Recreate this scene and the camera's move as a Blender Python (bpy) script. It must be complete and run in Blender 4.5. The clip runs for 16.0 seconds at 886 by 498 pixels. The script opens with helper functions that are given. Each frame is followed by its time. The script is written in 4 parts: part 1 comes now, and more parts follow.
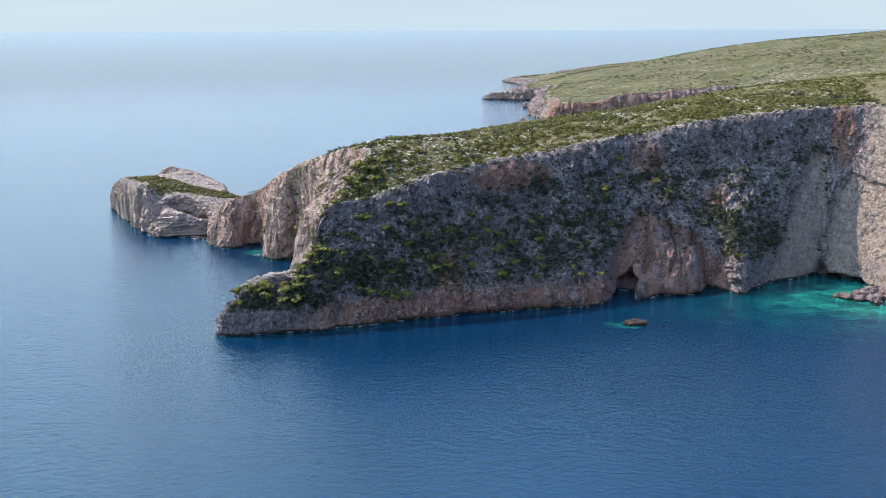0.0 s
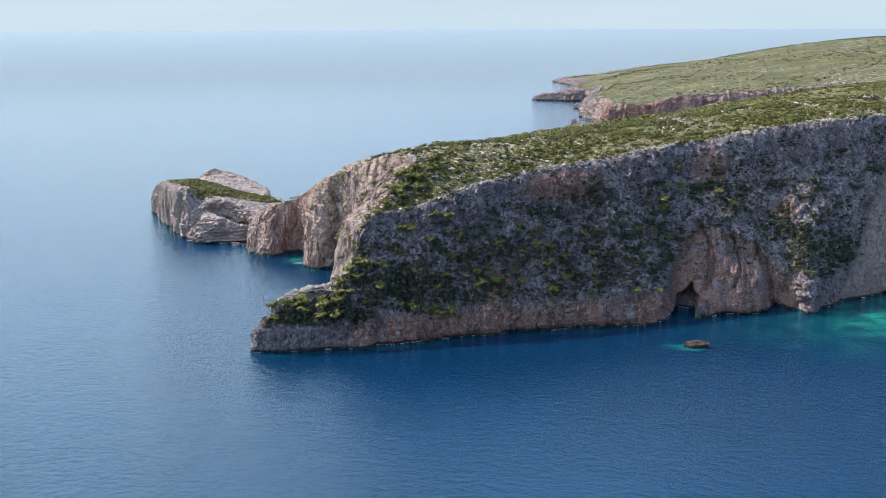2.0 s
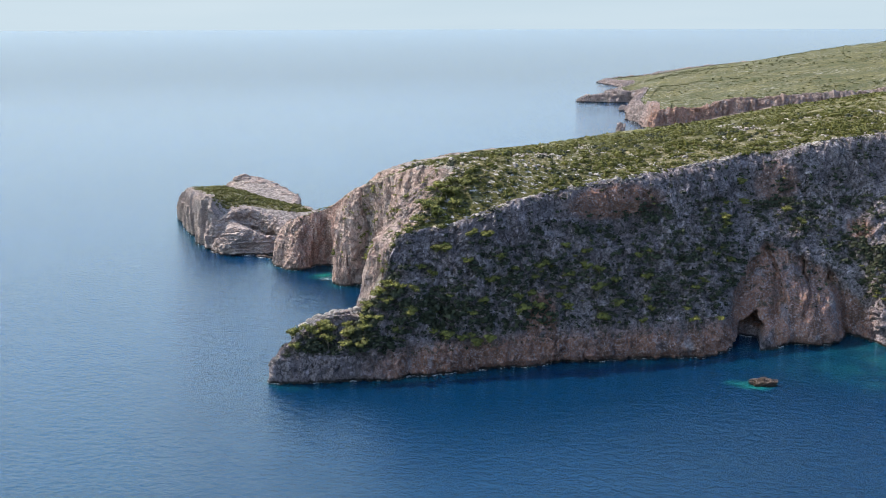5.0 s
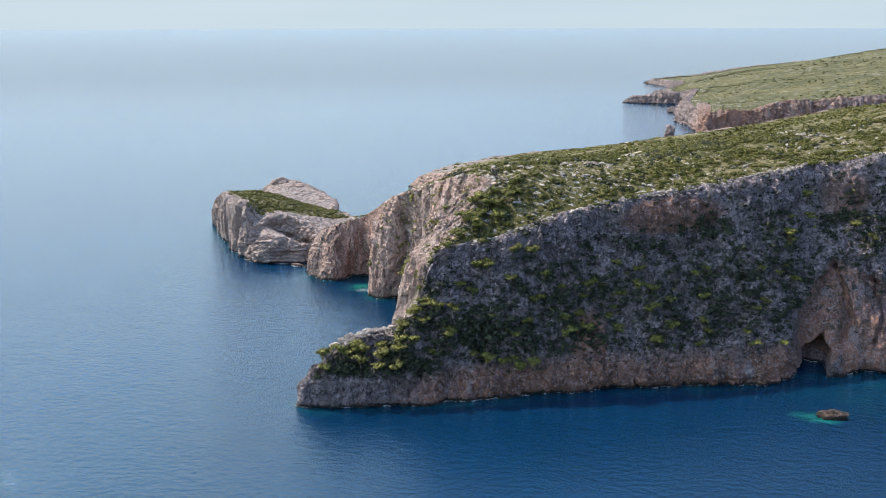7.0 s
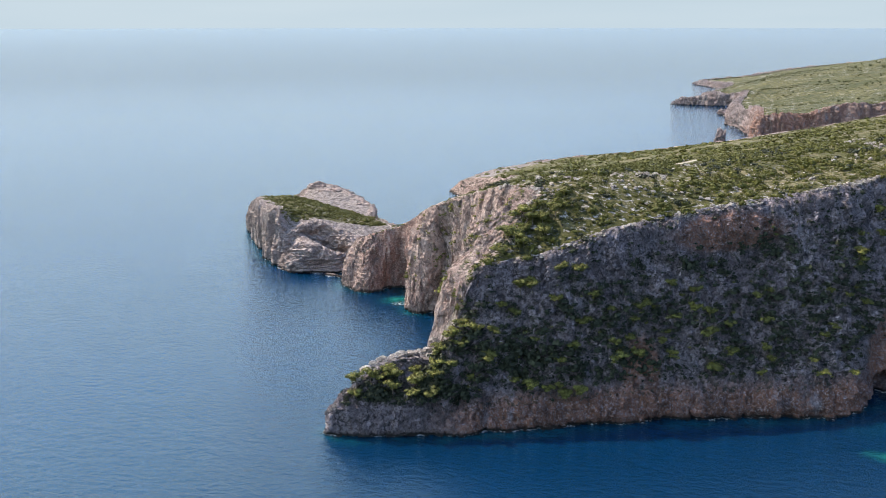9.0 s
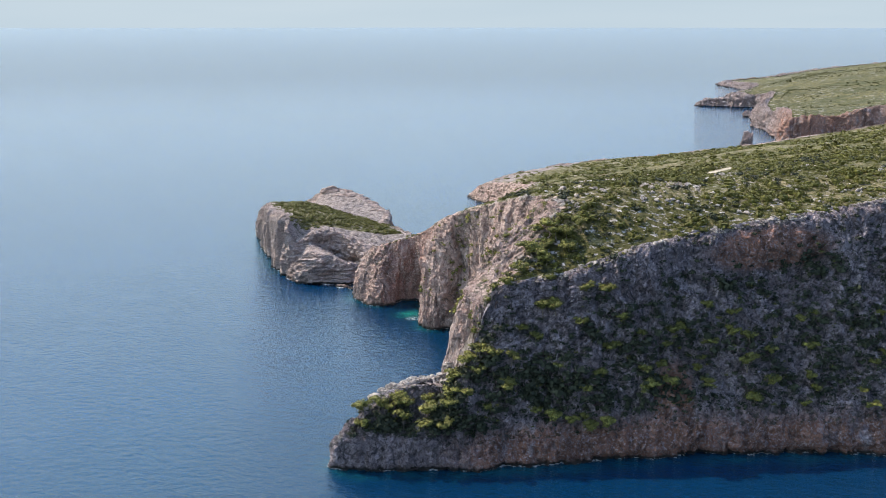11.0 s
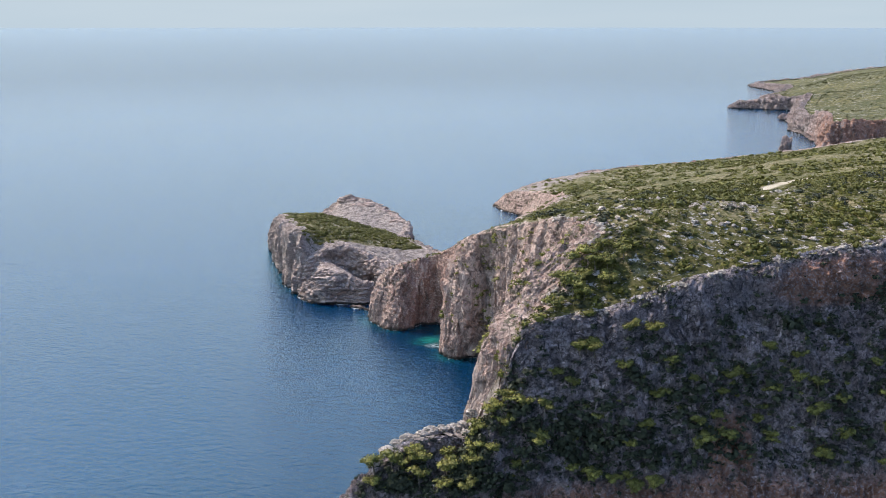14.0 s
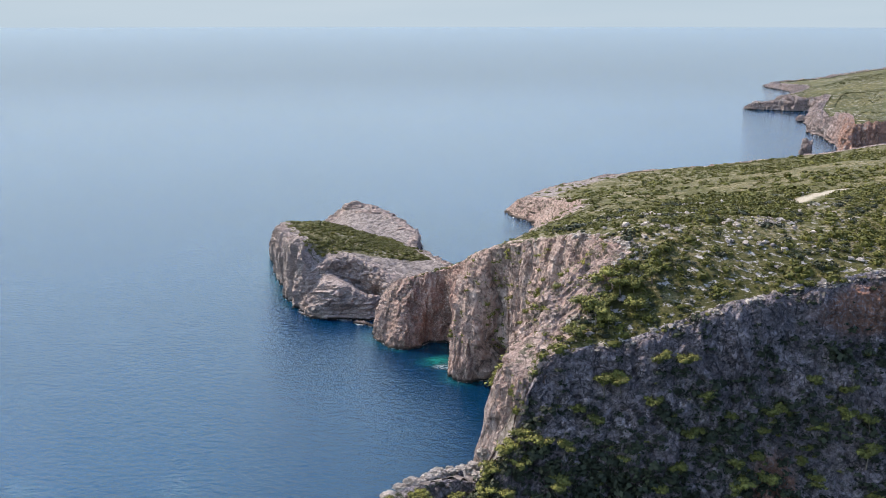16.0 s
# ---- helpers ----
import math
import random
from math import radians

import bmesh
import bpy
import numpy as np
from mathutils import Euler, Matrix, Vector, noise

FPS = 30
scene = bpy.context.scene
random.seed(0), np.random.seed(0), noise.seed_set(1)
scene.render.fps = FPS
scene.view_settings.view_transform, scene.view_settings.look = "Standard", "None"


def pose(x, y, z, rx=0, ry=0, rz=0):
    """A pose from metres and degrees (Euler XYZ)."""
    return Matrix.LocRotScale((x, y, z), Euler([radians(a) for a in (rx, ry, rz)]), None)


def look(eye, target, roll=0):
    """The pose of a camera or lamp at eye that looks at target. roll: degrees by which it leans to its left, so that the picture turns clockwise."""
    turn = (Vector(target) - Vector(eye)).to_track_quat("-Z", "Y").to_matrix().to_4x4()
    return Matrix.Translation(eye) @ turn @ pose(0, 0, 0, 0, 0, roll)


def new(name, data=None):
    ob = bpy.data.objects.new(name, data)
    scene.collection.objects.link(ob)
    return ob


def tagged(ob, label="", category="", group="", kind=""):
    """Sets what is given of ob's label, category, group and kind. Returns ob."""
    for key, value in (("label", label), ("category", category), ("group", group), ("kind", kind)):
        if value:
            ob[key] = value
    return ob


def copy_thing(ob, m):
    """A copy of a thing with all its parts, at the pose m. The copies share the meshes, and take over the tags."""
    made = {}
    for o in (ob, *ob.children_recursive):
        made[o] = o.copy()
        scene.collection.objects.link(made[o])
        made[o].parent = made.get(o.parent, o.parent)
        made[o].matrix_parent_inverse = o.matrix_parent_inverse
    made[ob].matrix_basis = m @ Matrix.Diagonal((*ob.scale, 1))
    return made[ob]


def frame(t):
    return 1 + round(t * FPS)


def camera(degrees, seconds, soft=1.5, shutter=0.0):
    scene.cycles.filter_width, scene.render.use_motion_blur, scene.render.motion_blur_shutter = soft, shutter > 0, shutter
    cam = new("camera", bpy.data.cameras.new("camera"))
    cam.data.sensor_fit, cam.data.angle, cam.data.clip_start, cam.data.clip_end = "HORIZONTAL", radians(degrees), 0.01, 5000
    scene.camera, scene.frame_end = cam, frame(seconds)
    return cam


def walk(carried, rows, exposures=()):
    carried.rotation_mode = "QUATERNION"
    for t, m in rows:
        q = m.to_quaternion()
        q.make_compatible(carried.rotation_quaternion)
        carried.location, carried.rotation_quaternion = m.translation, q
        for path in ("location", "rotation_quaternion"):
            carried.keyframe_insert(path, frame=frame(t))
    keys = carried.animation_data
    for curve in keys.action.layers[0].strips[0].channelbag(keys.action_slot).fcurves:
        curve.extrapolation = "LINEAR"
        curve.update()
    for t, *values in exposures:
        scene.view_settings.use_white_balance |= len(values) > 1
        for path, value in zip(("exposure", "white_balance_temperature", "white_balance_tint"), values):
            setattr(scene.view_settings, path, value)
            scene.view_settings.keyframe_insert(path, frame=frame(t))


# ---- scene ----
cam = camera(48.167, 16.0, soft=0.6)
walk(cam, [
    (0.0, pose(0.00, -0.00, 120.00, 77.232, 0.222, 0.000)),
    (0.5, pose(-0.05, 6.06, 120.01, 77.224, 0.207, 0.707)),
    (1.0, pose(-0.11, 12.17, 120.04, 77.208, 0.201, 1.471)),
    (1.5, pose(-0.12, 18.20, 120.18, 77.200, 0.204, 2.155)),
    (2.0, pose(-0.25, 24.15, 120.26, 77.194, 0.205, 2.814)),
    (2.5, pose(-0.60, 30.23, 120.26, 77.193, 0.200, 3.452)),
    (3.0, pose(-0.71, 36.36, 120.20, 77.191, 0.185, 4.074)),
    (3.5, pose(-0.80, 42.44, 120.19, 77.183, 0.173, 4.511)),
    (4.0, pose(-0.94, 48.52, 120.16, 77.184, 0.139, 4.812)),
    (6.5, pose(-2.54, 78.69, 120.45, 77.137, 0.141, 6.706)),
    (7.0, pose(-3.13, 84.52, 120.51, 77.127, 0.109, 7.738)),
    (7.5, pose(-3.68, 90.33, 120.59, 77.123, 0.084, 8.635)),
    (8.0, pose(-4.11, 96.11, 120.77, 77.108, 0.054, 9.262)),
    (8.5, pose(-4.82, 102.11, 120.81, 77.096, 0.046, 9.791)),
    (9.0, pose(-5.77, 108.24, 120.79, 77.091, 0.034, 10.260)),
    (11.5, pose(-10.37, 138.69, 120.33, 77.071, 0.006, 11.688)),
    (12.0, pose(-11.51, 144.69, 120.27, 77.075, 0.021, 12.069)),
    (12.5, pose(-12.57, 150.53, 120.25, 77.070, 0.032, 12.292)),
    (13.0, pose(-13.61, 156.23, 120.28, 77.063, 0.039, 12.297)),
    (13.5, pose(-14.79, 162.11, 120.23, 77.063, 0.030, 12.527)),
    (14.0, pose(-16.22, 168.31, 120.22, 77.064, 0.010, 12.811)),
    (14.5, pose(-17.67, 174.60, 120.17, 77.058, -0.009, 13.081)),
    (15.0, pose(-18.95, 180.69, 120.13, 77.047, -0.012, 13.236)),
    (15.5, pose(-20.22, 186.59, 120.02, 77.045, -0.004, 13.403)),
    (16.0, pose(-21.59, 192.53, 119.95, 77.041, 0.002, 13.388)),
], exposures=[(0.0, 0.70, 6550, 15), (8.0, 0.60, 6800, 16), (16.0, 0.45, 6700, 18)])

# ---- world, sun ----
SUN_FROM = Vector((-0.93, 0.37, 1.07)).normalized()
world = bpy.data.worlds.new("sky")
scene.world = world
world.use_nodes = True
wn, wl = world.node_tree.nodes, world.node_tree.links
sky = wn.new("ShaderNodeTexSky")
sky.sky_type, sky.sun_disc = "NISHITA", False
sky.sun_elevation = math.asin(SUN_FROM.z)
sky.sun_rotation = math.atan2(SUN_FROM.x, SUN_FROM.y)
sky.air_density, sky.dust_density, sky.ozone_density = 1.0, 0.3, 3.0
# bright haze low over the sea and thin veils of high cloud, in long level streaks
coord = wn.new("ShaderNodeTexCoord")
parts = wn.new("ShaderNodeSeparateXYZ")
wl.new(coord.outputs["Generated"], parts.inputs[0])
haze = wn.new("ShaderNodeMapRange")
haze.interpolation_type = "SMOOTHERSTEP"
for key, value in (("From Min", 0.0), ("From Max", 0.55), ("To Min", 1.0), ("To Max", 0.0)):
    haze.inputs[key].default_value = value
wl.new(parts.outputs["Z"], haze.inputs["Value"])
# the veil glows on the sun's side of the sky
facing = wn.new("ShaderNodeVectorMath")
facing.operation = "DOT_PRODUCT"
facing.inputs[1].default_value = SUN_FROM
wl.new(coord.outputs["Generated"], facing.inputs[0])
glow = wn.new("ShaderNodeMapRange")
glow.interpolation_type = "SMOOTHSTEP"
for key, value in (("From Min", 0.24), ("From Max", 0.60), ("To Min", 0.0), ("To Max", 0.9)):
    glow.inputs[key].default_value = value
wl.new(facing.outputs["Value"], glow.inputs["Value"])
thin = wn.new("ShaderNodeMapRange")
thin.interpolation_type = "SMOOTHSTEP"
for key, value in (("From Min", 0.45), ("From Max", 0.9), ("To Min", 1.0), ("To Max", 0.0)):
    thin.inputs[key].default_value = value
wl.new(parts.outputs["Z"], thin.inputs["Value"])
low = wn.new("ShaderNodeMath")
low.operation = "MULTIPLY"
wl.new(glow.outputs["Result"], low.inputs[0])
wl.new(thin.outputs["Result"], low.inputs[1])
most = wn.new("ShaderNodeMath")
most.operation = "MAXIMUM"
wl.new(haze.outputs["Result"], most.inputs[0])
wl.new(low.outputs[0], most.inputs[1])
stretch = wn.new("ShaderNodeMapping")
stretch.inputs["Scale"].default_value = (1.2, 1.2, 14.0)
wl.new(coord.outputs["Generated"], stretch.inputs["Vector"])
streak = wn.new("ShaderNodeTexNoise")
streak.inputs["Scale"].default_value, streak.inputs["Detail"].default_value = 2.2, 6
wl.new(stretch.outputs["Vector"], streak.inputs["Vector"])
veil = wn.new("ShaderNodeMix")
veil.data_type = "RGBA"
veil.inputs["A"].default_value, veil.inputs["B"].default_value = (3.2, 4.3, 4.95, 1), (3.9, 4.9, 5.4, 1)
wl.new(streak.outputs["Fac"], veil.inputs["Factor"])
sunward = wn.new("ShaderNodeMapRange")
sunward.interpolation_type = "SMOOTHSTEP"
for key, value in (("From Min", -0.4), ("From Max", 0.48), ("To Min", 0.0), ("To Max", 4.4)):
    sunward.inputs[key].default_value = value
wl.new(facing.outputs["Value"], sunward.inputs["Value"])
aloft = wn.new("ShaderNodeMapRange")
aloft.interpolation_type = "SMOOTHSTEP"
for key, value in (("From Min", 0.095), ("From Max", 0.36)):
    aloft.inputs[key].default_value = value
wl.new(parts.outputs["Z"], aloft.inputs["Value"])
shine = wn.new("ShaderNodeMath")
shine.operation = "MULTIPLY_ADD"
wl.new(sunward.outputs["Result"], shine.inputs[0])
wl.new(aloft.outputs["Result"], shine.inputs[1])
shine.inputs[2].default_value = 1.0
bright = wn.new("ShaderNodeVectorMath")
bright.operation = "SCALE"
wl.new(veil.outputs["Result"], bright.inputs[0])
wl.new(shine.outputs[0], bright.inputs["Scale"])
cloud = wn.new("ShaderNodeMix")
cloud.data_type = "RGBA"
wl.new(most.outputs[0], cloud.inputs["Factor"])
blue = wn.new("ShaderNodeVectorMath")
blue.operation = "MULTIPLY"
blue.inputs[1].default_value = (2.2, 2.45, 2.65)
wl.new(sky.outputs["Color"], blue.inputs[0])
wl.new(blue.outputs["Vector"], cloud.inputs["A"])
wl.new(bright.outputs["Vector"], cloud.inputs["B"])
wl.new(cloud.outputs["Result"], wn["Background"].inputs["Color"])
wn["Background"].inputs["Strength"].default_value = 0.103

sun = new("sun", bpy.data.lights.new("sun", "SUN"))
sun.data.energy, sun.data.angle, sun.data.color = 4.7, radians(0.5), (1.0, 0.91, 0.79)
sun.matrix_world = look(SUN_FROM * 100, (0, 0, 0))


# ---- noise on arrays ----
rng = np.random.default_rng(7)
PERM = np.tile(rng.permutation(256), 3)
GRAD = rng.normal(size=(256, 3))
GRAD /= np.linalg.norm(GRAD, axis=1)[:, None]


def perlin(p):
    """Smooth noise, about -0.7 to 0.7, at the points p (n, 3)."""
    i = np.floor(p).astype(np.int64)
    f = p - i
    i &= 255
    w = f * f * f * (f * (f * 6 - 15) + 10)
    total = np.zeros(len(p))
    for dx in (0, 1):
        for dy in (0, 1):
            for dz in (0, 1):
                h = PERM[PERM[PERM[i[:, 0] + dx] + i[:, 1] + dy] + i[:, 2] + dz]
                g = GRAD[h]
                v = g[:, 0] * (f[:, 0] - dx) + g[:, 1] * (f[:, 1] - dy) + g[:, 2] * (f[:, 2] - dz)
                wx = w[:, 0] if dx else 1 - w[:, 0]
                wy = w[:, 1] if dy else 1 - w[:, 1]
                wz = w[:, 2] if dz else 1 - w[:, 2]
                total += v * wx * wy * wz
    return total


def fbm(p, scale, octaves=4, stretch=(1, 1, 1), gain=0.5):
    q = p * (np.array(stretch) / scale)
    total, a = np.zeros(len(p)), 1.0
    for _ in range(octaves):
        total += a * perlin(q + 17.3 * (_ + 1))
        q, a = q * 2.03, a * gain
    return total


def ridged(p, scale, octaves=3, stretch=(1, 1, 1)):
    q = p * (np.array(stretch) / scale)
    total, a = np.zeros(len(p)), 1.0
    for _ in range(octaves):
        total += a * (0.35 - np.abs(perlin(q + 31.7 * (_ + 1))))
        q, a = q * 2.1, a * 0.5
    return total


def blocks(p, scale, stretch=(1, 1, 1)):
    """A level for each of many irregular blocks, -1 to 1, with sharp steps between them."""
    q = p * (np.array(stretch) / scale)
    cell = np.floor(q).astype(np.int64)
    best, level = np.full(len(p), 1e9), np.zeros(len(p))
    for dx in (-1, 0, 1):
        for dy in (-1, 0, 1):
            for dz in (-1, 0, 1):
                c = cell + (dx, dy, dz)
                h = PERM[PERM[PERM[c[:, 0] & 255] + (c[:, 1] & 255)] + (c[:, 2] & 255)]
                d = ((c + 0.5 + 0.55 * GRAD[h] - q) ** 2).sum(1)
                near = d < best
                best[near], level[near] = d[near], GRAD[(h[near] * 7 + 3) & 255, 0] * 1.3
    return level


def seams(p, scale, stretch=(1, 1, 1)):
    """0 on the clefts between irregular blocks, rising towards their middles."""
    q = p * (np.array(stretch) / scale)
    cell = np.floor(q).astype(np.int64)
    first, second = np.full(len(p), 1e9), np.full(len(p), 1e9)
    for dx in (-1, 0, 1):
        for dy in (-1, 0, 1):
            for dz in (-1, 0, 1):
                c = cell + (dx, dy, dz)
                h = PERM[PERM[PERM[c[:, 0] & 255] + (c[:, 1] & 255)] + (c[:, 2] & 255)]
                d = np.sqrt(((c + 0.5 + 0.5 * GRAD[h] - q) ** 2).sum(1))
                second = np.where(d < first, first, np.minimum(second, d))
                first = np.minimum(first, d)
    return second - first


def smooth(x, a, b):
    t = np.clip((np.asarray(x, float) - a) / (b - a), 0, 1)
    return t * t * (3 - 2 * t)


# ---- materials ----
class Nodes:
    """Short hand for building a node material."""

    def __init__(self, name):
        self.material = bpy.data.materials.new(name)
        self.material.use_nodes = True
        self.tree = self.material.node_tree
        self.shader = self.tree.nodes["Principled BSDF"]
        self.place = self.tree.nodes.new("ShaderNodeNewGeometry").outputs["Position"]

    def put(self, socket, value):
        if isinstance(value, (int, float)):
            socket.default_value = value
        elif isinstance(value, tuple):
            socket.default_value = (*value, 1) if len(value) == 3 and socket.type == "RGBA" else value
        else:
            self.tree.links.new(value, socket)

    def scaled(self, s, turn=0.0):
        n = self.tree.nodes.new("ShaderNodeMapping")
        n.inputs["Rotation"].default_value = (0, 0, turn)
        n.inputs["Scale"].default_value = s
        self.put(n.inputs["Vector"], self.place)
        return n.outputs["Vector"]

    def noise(self, scale, detail=5, rough=0.55, stretch=None, lo=0.0, hi=1.0, turn=0.0):
        n = self.tree.nodes.new("ShaderNodeTexNoise")
        self.put(n.inputs["Vector"], self.scaled(stretch, turn) if stretch else self.place)
        n.inputs["Scale"].default_value, n.inputs["Detail"].default_value = scale, detail
        n.inputs["Roughness"].default_value = rough
        return self.ramp(n.outputs["Fac"], lo, hi) if (lo, hi) != (0.0, 1.0) else n.outputs["Fac"]

    def cells(self, scale, lo, hi, stretch=None):
        n = self.tree.nodes.new("ShaderNodeTexVoronoi")
        self.put(n.inputs["Vector"], self.scaled(stretch) if stretch else self.place)
        n.inputs["Scale"].default_value = scale
        return self.ramp(n.outputs["Distance"], lo, hi)

    def cracks(self, scale, lo, hi, stretch, wander=0.6):
        """1 along the joints between irregular blocks."""
        bent = self.tree.nodes.new("ShaderNodeVectorMath")
        bent.operation = "MULTIPLY_ADD"
        shift = self.tree.nodes.new("ShaderNodeTexNoise")
        self.put(shift.inputs["Vector"], self.place)
        shift.inputs["Scale"].default_value, shift.inputs["Detail"].default_value = scale * 1.5, 4
        self.put(bent.inputs[0], shift.outputs["Color"])
        bent.inputs[1].default_value = (wander / scale,) * 3
        self.put(bent.inputs[2], self.place)
        wide = self.tree.nodes.new("ShaderNodeMapping")
        wide.inputs["Scale"].default_value = stretch
        self.put(wide.inputs["Vector"], bent.outputs["Vector"])
        n = self.tree.nodes.new("ShaderNodeTexVoronoi")
        n.feature = "DISTANCE_TO_EDGE"
        n.inputs["Scale"].default_value = scale
        self.put(n.inputs["Vector"], wide.outputs["Vector"])
        return self.ramp(n.outputs["Distance"], hi, lo)

    def ramp(self, value, lo, hi):
        n = self.tree.nodes.new("ShaderNodeMapRange")
        n.interpolation_type = "SMOOTHSTEP"
        self.put(n.inputs["Value"], value)
        n.inputs["From Min"].default_value, n.inputs["From Max"].default_value = lo, hi
        return n.outputs["Result"]

    def mix(self, fac, a, b):
        n = self.tree.nodes.new("ShaderNodeMix")
        n.data_type = "RGBA"
        for key, value in (("Factor", fac), ("A", a), ("B", b)):
            self.put(n.inputs[key], value)
        return n.outputs["Result"]

    def math(self, op, a, b=0.0):
        n = self.tree.nodes.new("ShaderNodeMath")
        n.operation = op
        self.put(n.inputs[0], a)
        self.put(n.inputs[1], b)
        return n.outputs[0]

    def attribute(self, name):
        n = self.tree.nodes.new("ShaderNodeAttribute")
        n.attribute_name = name
        return n.outputs["Fac"]

    def height(self):
        n = self.tree.nodes.new("ShaderNodeSeparateXYZ")
        self.put(n.inputs[0], self.place)
        return n.outputs["Z"]

    def bump(self, height, strength, distance, base=None):
        n = self.tree.nodes.new("ShaderNodeBump")
        n.inputs["Strength"].default_value, n.inputs["Distance"].default_value = strength, distance
        self.put(n.inputs["Height"], height)
        if base is not None:
            self.put(n.inputs["Normal"], base)
        return n.outputs["Normal"]

    def finish(self, colour, rough, normal=None, specular=0.3):
        self.put(self.shader.inputs["Base Color"], colour)
        self.put(self.shader.inputs["Roughness"], rough)
        self.shader.inputs["Specular IOR Level"].default_value = specular
        if normal is not None:
            self.put(self.shader.inputs["Normal"], normal)
        return self.material


def rock_material(name, grey, pale, warm, grain=(1, 1, 1), streaks=(0.5, 0.5, 0.06), pitted=0.5, joints=(1, 1, 0.5), deep=1.6, jointed=0.8):
    """Weathered limestone: grey crust, pale scars, rust-coloured fresh faces where 'warm' is high, dark run-off streaks."""
    m = Nodes(name)
    big = m.noise(0.07, 6, 0.6, lo=0.36, hi=0.64)
    mid = m.noise(0.55, 7, 0.68, stretch=grain, lo=0.38, hi=0.60)
    fine = m.noise(2.6, 5, 0.7, stretch=grain, lo=0.3, hi=0.7)
    dark = tuple(0.58 * c for c in grey)
    colour = m.mix(mid, dark, grey)
    colour = m.mix(m.math("MULTIPLY", big, fine), colour, pale)
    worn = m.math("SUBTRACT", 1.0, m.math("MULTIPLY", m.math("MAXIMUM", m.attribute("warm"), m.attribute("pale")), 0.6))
    # hollow shade and shrub spots painted dark; the bump sinks the same pits
    shaded_pits = m.math("MULTIPLY", m.noise(1.0, 6, 0.6, stretch=grain, lo=0.545, hi=0.57), worn)
    colour = m.mix(m.math("MULTIPLY", shaded_pits, pitted), colour, tuple(0.2 * c for c in grey))
    fresh = m.math("MULTIPLY", m.attribute("warm"), m.noise(0.16, 6, 0.62, stretch=(1, 1, 0.55), lo=0.27, hi=0.48))
    rust = m.mix(m.noise(0.35, 5, 0.6, stretch=streaks, lo=0.3, hi=0.7), tuple(0.45 * c for c in warm), warm)
    rust = m.mix(m.noise(1.3, 5, 0.7, lo=0.45, hi=0.75), rust, pale)
    colour = m.mix(fresh, colour, rust)
    colour = m.mix(m.math("MULTIPLY", m.attribute("pale"), m.noise(0.11, 6, 0.62, lo=0.34, hi=0.5)), colour,
                   m.mix(mid, (0.34, 0.265, 0.22), (0.49, 0.39, 0.325)))
    stain = m.noise(0.9, 5, 0.6, stretch=streaks, lo=0.56, hi=0.74)
    colour = m.mix(m.math("MULTIPLY", stain, 0.6), colour, tuple(0.28 * c for c in grey))
    lichen = m.math("MULTIPLY", m.attribute("green"), m.noise(0.42, 6, 0.7, lo=0.5, hi=0.6))
    colour = m.mix(lichen, colour, (0.035, 0.048, 0.018))
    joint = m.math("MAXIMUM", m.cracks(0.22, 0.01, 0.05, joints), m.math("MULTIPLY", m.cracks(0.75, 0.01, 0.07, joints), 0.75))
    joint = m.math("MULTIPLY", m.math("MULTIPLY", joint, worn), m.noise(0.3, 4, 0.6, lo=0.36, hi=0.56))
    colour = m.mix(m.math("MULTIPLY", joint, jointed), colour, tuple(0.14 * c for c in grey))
    tide = m.ramp(m.math("ADD", m.height(), m.math("MULTIPLY", m.noise(0.5, 4), -1.6)), 0.7, -0.3)
    colour = m.mix(tide, colour, (0.035, 0.028, 0.022))
    wash = m.math("MULTIPLY", m.ramp(m.height(), 0.42, 0.2), m.noise(0.25, 4, 0.6, lo=0.5, hi=0.62))
    colour = m.mix(wash, colour, (0.62, 0.64, 0.64))
    relief = m.math("SUBTRACT", m.math("ADD", mid, m.math("MULTIPLY", fine, 0.45)), m.math("ADD", m.math("MULTIPLY", shaded_pits, pitted), joint))
    normal = m.bump(relief, 1.0, deep)
    return m.finish(colour, 0.92, normal, 0.2)


# the south face's purple-grey shade is mixed into this first rock colour
ROCK_SHADED = rock_material("shaded_weathered_limestone", (0.365, 0.315, 0.325), (0.56, 0.49, 0.49), (0.50, 0.25, 0.165), pitted=0.7, joints=(1, 1, 0.7), deep=0.7)
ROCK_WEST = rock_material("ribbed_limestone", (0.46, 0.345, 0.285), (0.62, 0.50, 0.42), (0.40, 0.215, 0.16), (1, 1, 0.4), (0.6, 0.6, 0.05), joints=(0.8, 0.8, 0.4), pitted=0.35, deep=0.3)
ROCK_ISLAND = rock_material("layered_limestone", (0.42, 0.335, 0.29), (0.58, 0.48, 0.42), (0.38, 0.25, 0.19), (0.6, 0.6, 1.8), (0.6, 0.6, 0.06), joints=(0.45, 0.45, 1.6), pitted=0.4, deep=0.35, jointed=0.35)
WET_ROCK = rock_material("dark_wet_limestone", (0.15, 0.115, 0.095), (0.26, 0.21, 0.18), (0.24, 0.14, 0.09), pitted=0.4, deep=0.6)
PALE_STONE = rock_material("bleached_limestone", (0.60, 0.51, 0.43), (0.76, 0.67, 0.58), (0.6, 0.5, 0.42), pitted=0.15, deep=0.5)
ROCK_FAR = rock_material("far_limestone", (0.46, 0.40, 0.38), (0.62, 0.55, 0.52), (0.58, 0.30, 0.20), (1, 1, 0.4), (0.25, 0.25, 0.03), pitted=0.15, deep=1.2)


